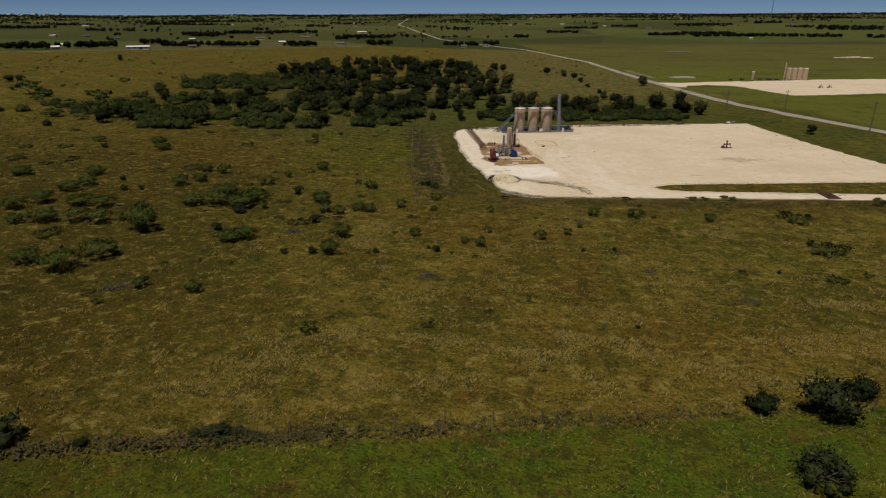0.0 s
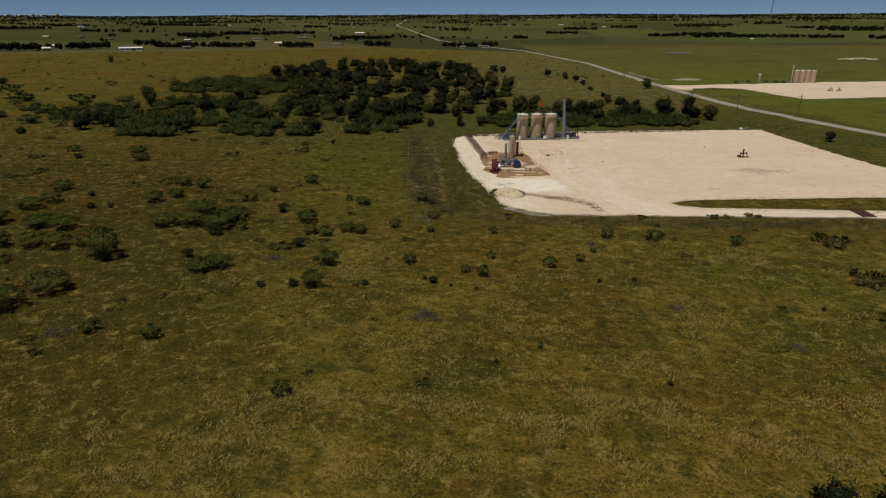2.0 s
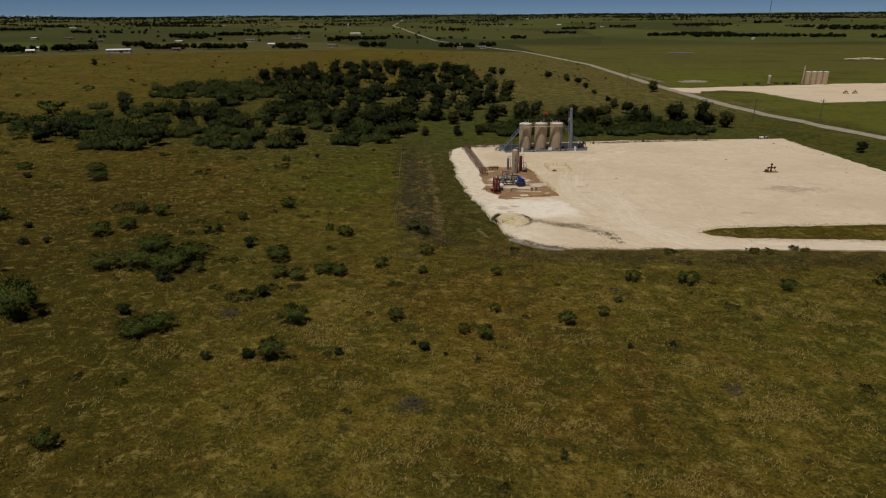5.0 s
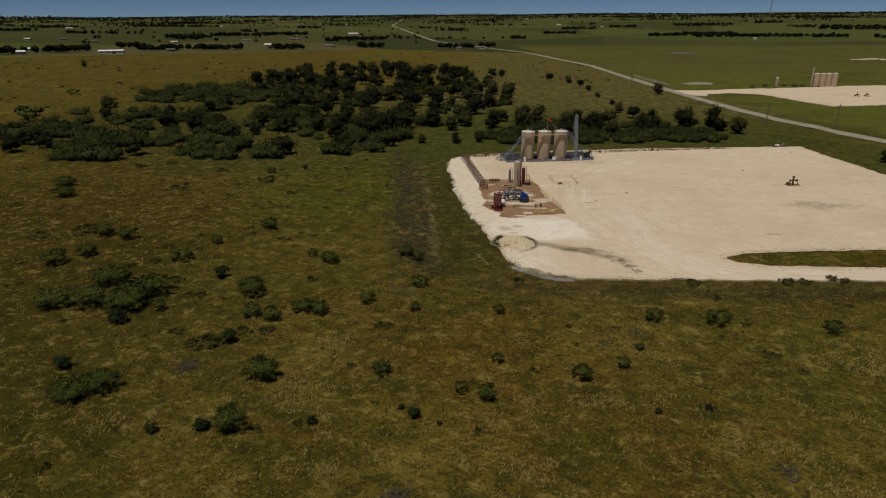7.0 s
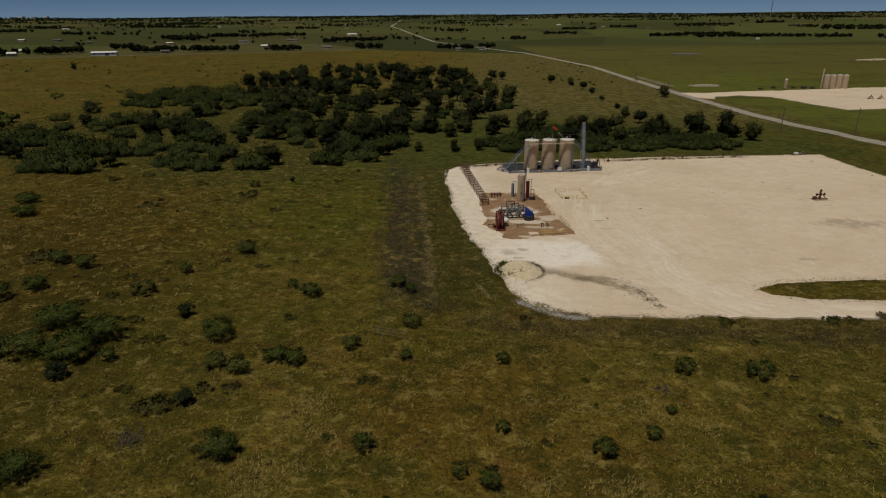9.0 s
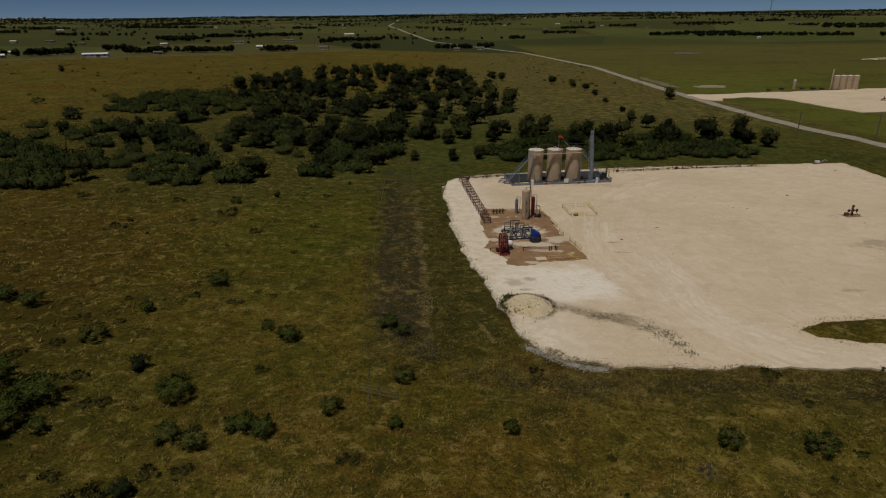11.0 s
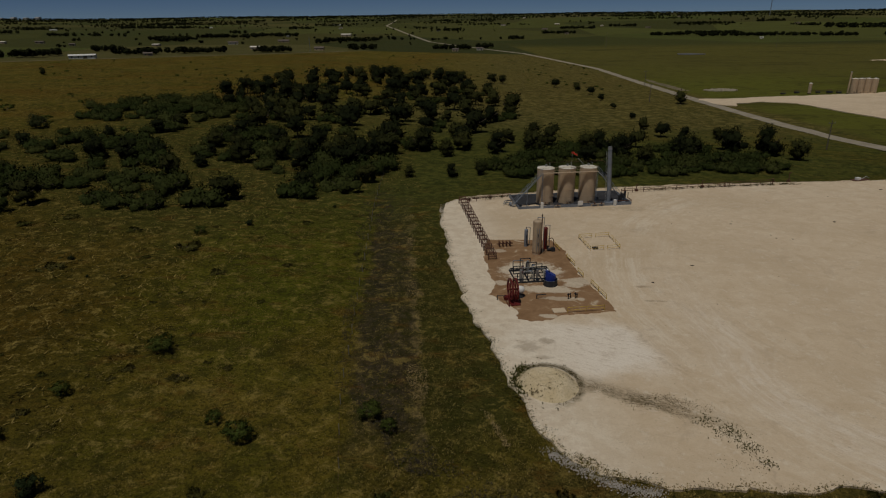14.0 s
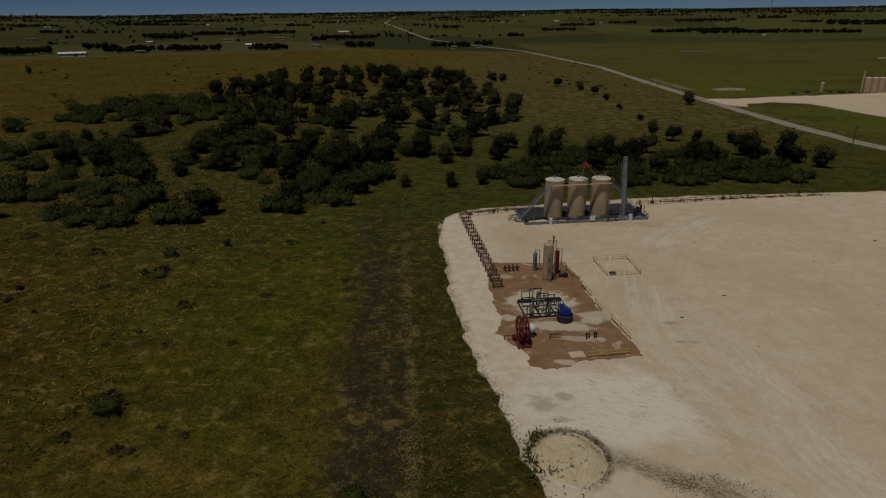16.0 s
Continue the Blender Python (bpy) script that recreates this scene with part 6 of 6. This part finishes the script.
rubble(121, 440, 9, 5, 0.8, 150, "road", "pale heap of broken rubble beside the road", 3)
rubble(360, 703, 20, 4, 1.2, 160, "pad", "pale spoil bank in the far pasture", 4)
spoil = slab("bare_soil", ragged([(93.5, 500), (95.5, 468), (99, 438), (104, 438), (101, 472), (96, 512)], 3, 1.2, seed=6), lambda x, y: on_ground(x, y) + 0.12, 0.3, "scar")
tagged(spoil, "bare pale scar beside the road", "bare soil", kind="structure")
pond = slab("pond", ragged([(196, 816), (208, 812), (226, 818), (230, 830), (214, 842), (200, 836)], 3, 1.0, seed=5), lambda x, y: gz(212, 826) + 0.5, 0.8, "water")
tagged(pond, "small grey stock pond in the far pasture", "pond", kind="structure")
lane = ribbon("track", [(-520, 408), (-434, 510), (-344, 620), (-261, 720), (-185, 811)], 2.2, 0.2, "scar", 12)
tagged(lane, "pale farm lane along the settlement's edge", "track", kind="structure")


def utility_pole(x, y, h):
    t = thing("utility_pole", pose(x, y, on_ground(x, y), 0, 0, 15), "weathered wooden utility pole with a crossarm", "utility pole", "poles along the road")
    part("pole", tube(B(), (0, 0, -0.5), (0, 0, h), 0.16, 8, 0.11), "wood", t)
    part("crossarm", box(B(), 0, 0, h - 0.9, 2.2, 0.12, 0.14), "wood", t)
    for dx in (-0.95, 0, 0.95):
        part("insulator", tube(B(), (dx, 0, h - 0.76), (dx, 0, h - 0.5), 0.06, 8), "grey", t)


for x, y, h in ((70, 384, 9), (94, 263, 8.5), (115, 258, 9), (121.6, 208.5, 10), (86, 470, 9), (132, 922, 22), (345, 926, 22)):
    utility_pole(x, y, h)


def mast(x, y, h, r, label):
    t = thing("radio_mast", pose(x, y, on_ground(x, y)), label, "mast", "masts on the horizon")
    bm = B()
    for k in range(3):
        a = 2.094 * k
        tube(bm, (math.cos(a) * r, math.sin(a) * r, 0), (math.cos(a) * r, math.sin(a) * r, h), r * 0.35, 4)
    part("legs", bm, "grey", t)
    bm = B()
    n = 14
    for k in range(n):
        for j in range(3):
            a, b = 2.094 * j, 2.094 * (j + 1)
            tube(bm, (math.cos(a) * r, math.sin(a) * r, h * k / n), (math.cos(b) * r, math.sin(b) * r, h * (k + 1) / n), r * 0.2, 4)
    part("bracing", bm, "grey", t)


mast(1020, 2690, 92, 1.2, "tall thin radio mast on the horizon")
mast(-224, 800, 16, 0.25, "slim pale mast beside the farm lane")


def house(x, y, sx, sy, wall, roof_h, rz, mats, label, category="house", scale=0.72):
    sx, sy, wall, roof_h = sx * scale, sy * scale, wall * (scale * 0.5 + 0.5), roof_h * scale
    t = thing("house" if category == "house" else "shed", pose(x, y, on_ground(x, y), 0, 0, rz), label, category, "far buildings")
    bm = box(B(), 0, 0, -0.6, sx, sy, wall + 0.6)
    part("wall", bm, mats[0], t)
    bm = B()
    o = 0.5
    pts = [(-sx / 2 - o, -sy / 2 - o, wall), (sx / 2 + o, -sy / 2 - o, wall), (sx / 2 + o, 0, wall + roof_h), (-sx / 2 - o, 0, wall + roof_h), (sx / 2 + o, sy / 2 + o, wall), (-sx / 2 - o, sy / 2 + o, wall)]
    v = [bm.verts.new(p) for p in pts]
    for f in ((0, 1, 2, 3), (3, 2, 4, 5), (0, 3, 5), (1, 4, 2), (0, 5, 4, 1)):
        bm.faces.new([v[i] for i in f])
    bmesh.ops.recalc_face_normals(bm, faces=bm.faces[:])
    part("roof", bm, mats[1], t)
    n = max(2, int(sx / 4.5))
    for k in range(n):
        px = -sx / 2 + sx * (k + 0.5) / n
        if k == n // 2:
            part("door", box(B(), px, -sy / 2 - 0.02, 0, 1.1 if category == "house" else 3.2, 0.08, 2.1 if category == "house" else min(3, wall * 0.8)), "roof_brown", t)
        else:
            w = part("window", box(B(), px, -sy / 2 - 0.02, 0.9, 1.4, 0.08, 1.2), "white", t)
            part("pane", box(B(), px, -sy / 2 - 0.05, 1.0, 1.2, 0.06, 1.0), "glass", w)


WW, WG, TG, WB = ("white", "white"), ("tank", "tank_top"), ("tank", "roof_brown"), ("tank_top", "roof_brown")
for x, y, sx, sy, h, r, rz, mats, cat in (
        (-373, 610, 21, 8, 2.6, 1.0, 24, WW, "shed"), (-430, 566, 9, 8, 3, 1.6, 30, WG, "house"), (-459, 617, 10, 8, 3, 1.5, 12, WG, "house"), (-343, 664, 11, 7, 2.8, 1.4, 22, TG, "shed"),
        (-296, 816, 14, 10, 3.2, 1.8, 10, WG, "house"), (-221, 828, 15, 10, 3.2, 2.2, 4, TG, "house"), (-60, 872, 10, 8, 3, 1.8, -5, TG, "house"), (-31, 910, 11, 8, 3, 1.8, 0, WB, "house"),
        (-372, 930, 18, 10, 3, 2, 20, WB, "house"), (-328, 1010, 22, 9, 3, 2, 10, TG, "house"), (-293, 1256, 26, 10, 4, 2, 0, WG, "shed")):
    house(x, y, sx, sy, h, r, rz, mats, {"shed": "long pale metal shed in the far settlement", "house": "low farmhouse among trees in the far settlement"}[cat], cat, 1.0 if sx > 20 and y < 700 else 0.72)
g = random.Random(17)
for x, y, w, mats in ((-647, 850, 13, WG), (-612, 872, 17, TG), (-533, 824, 10, TG), (-436, 846, 15, WG), (-386, 1204, 12, WW), (-1002, 1430, 22, WW), (-736, 1642, 15, WW), (256, 1808, 14, WG), (428, 1192, 8, WW), (-485, 1926, 40, WW), (130, 1432, 12, TG), (350, 1690, 20, TG), (-150, 1545, 10, WB)):
    house(x, y, w, 8, 2.8, 1.3, g.uniform(-15, 25), mats, "pale farm building in the distance", "shed" if w > 14 else "house", 0.62)
for k in range(9):
    y = g.uniform(1300, 2800)
    x = g.uniform(-0.62, 0.6) * y
    house(x, y, g.uniform(9, 18), g.uniform(7, 10), g.uniform(2.6, 3.6), g.uniform(1.2, 2.2), g.uniform(-30, 30), g.choice((WG, TG, WB, TG)), "pale farm building in the distance", g.choice(("house", "shed")))
# pale tower blocks on the skyline
for k in range(6):
    x, y = -3040 + 62 * k, 3560 + 20 * k
    t = thing("tower_block", pose(x, y, on_ground(x, y) - 2), "pale industrial block on the skyline", "building", "blocks on the skyline")
    part("wall", box(B(), 0, 0, 0, 26, 24, 15 + 3 * (k % 2)), "white", t)
    part("roof", box(B(), 0, 0, 15 + 3 * (k % 2), 20, 18, 2), "roof_grey", t)


# woodlots and shelter belts: from x, y to x, y
BELTS_WEST = [(-469, 543, -435, 564), (-439, 588, -410, 607), (-423, 627, -417, 631), (-433, 703, -424, 709), (-422, 710, -410, 718), (-376, 658, -334, 686),
             (-494, 947, -462, 970), (-338, 699, -296, 729), (-270, 747, -239, 769), (-274, 981, -259, 991), (-273, 1028, -203, 1078), (-188, 840, -161, 859),
             (-504, 1088, -424, 1142), (-526, 981, -472, 1019), (-1021, 1192, -942, 1217), (-1125, 1465, -1041, 1482), (-979, 1638, -874, 1664), (-426, 1172, -372, 1209),
             (-510, 1564, -459, 1589)]
BELTS_EAST = [(-91, 890, -44, 921), (-37, 943, -18, 956), (84, 1440, 146, 1439), (9, 1232, 36, 1240), (-153, 1536, -97, 1562), (139, 1674, 224, 1668),
             (273, 1765, 338, 1757), (279, 1331, 348, 1326), (360, 1372, 455, 1361), (355, 1279, 543, 1258), (543, 1237, 602, 1228), (692, 1530, 816, 1499),
             (462, 1851, 603, 1823), (694, 1913, 767, 1925), (688, 1656, 872, 1605), (632, 1183, 647, 1181)]


def far_woods():
    """Trees of the far country: many small clumps, in belts, woodlots and along the skyline."""
    g = np.random.default_rng(3)
    spots = []
    for ax, ay, bx, by in BELTS_WEST + BELTS_EAST:
        run, far = math.hypot(bx - ax, by - ay), math.hypot(ax, ay)
        for k in range(int(run / 1.6) + 4):
            t = g.random()
            x, y = ax + (bx - ax) * t + g.normal() * 1.5, ay + (by - ay) * t + abs(g.normal()) * far * 0.012
            spots.append((x, y, g.uniform(4.5, 9.0)))
    while len(spots) < 13000:
        r = math.exp(g.uniform(math.log(1150), math.log(4750)))
        a = g.uniform(-0.95, 0.85)
        x, y = math.sin(a) * r, math.cos(a) * r
        if 20 < x < 900 and y < 1400:
            continue
        wood = noise.noise((x * 0.0030, y * 0.0085, 11)) + 0.35 * noise.noise((x * 0.010, y * 0.022, 13))
        if wood > 0.42 - ease(1500, 3600, r) * 0.56 + g.normal() * 0.03:
            spots.append((x, y, g.uniform(4, 8.5) if r < 2500 else g.uniform(5, 10)))
    for k in range(130):
        # single trees about the far fields
        r = g.uniform(900, 2200)
        a = g.uniform(-0.6, 0.0)
        if math.cos(a) * r - 1.2 * math.sin(a) * r > 1100:
            spots.append((math.sin(a) * r, math.cos(a) * r, g.uniform(3, 7)))
    spots = np.array([(x, y, on_ground(x, y), h) for x, y, h in spots])
    near = np.hypot(spots[:, 0], spots[:, 1]) < 1500
    blades = []
    for group, q, small in ((spots[near], 28, 0.78), (spots[~near], 10, 1.05)):
        n = len(group)
        c = np.repeat(group[:, :3], q, 0)
        h = np.repeat(group[:, 3], q)
        way = g.normal(size=(n * q, 3))
        way /= np.linalg.norm(way, axis=1)[:, None]
        c += way * np.stack([h * 0.52, h * 0.52, h * 0.40], 1) * g.uniform(0.3, 1, (n * q, 1))
        c[:, 2] += h * 0.50
        side = np.cross(way, g.normal(size=(n * q, 3)))
        side /= np.linalg.norm(side, axis=1)[:, None]
        up = np.cross(way, side)
        s = (h * small * g.uniform(0.15, 0.30, n * q))[:, None]
        blades.append(np.stack([c - side * s, c - up * s, c + side * s, c + up * s], 1).reshape(-1, 3))
    co = np.concatenate(blades)
    me = from_arrays("far_woods", co, np.arange(len(co)).reshape(-1, 4), "tree", 4)
    tagged(new("far_woods", me), "dark green woods and hedgerows of the far country", "woods", kind="stuff")


far_woods()
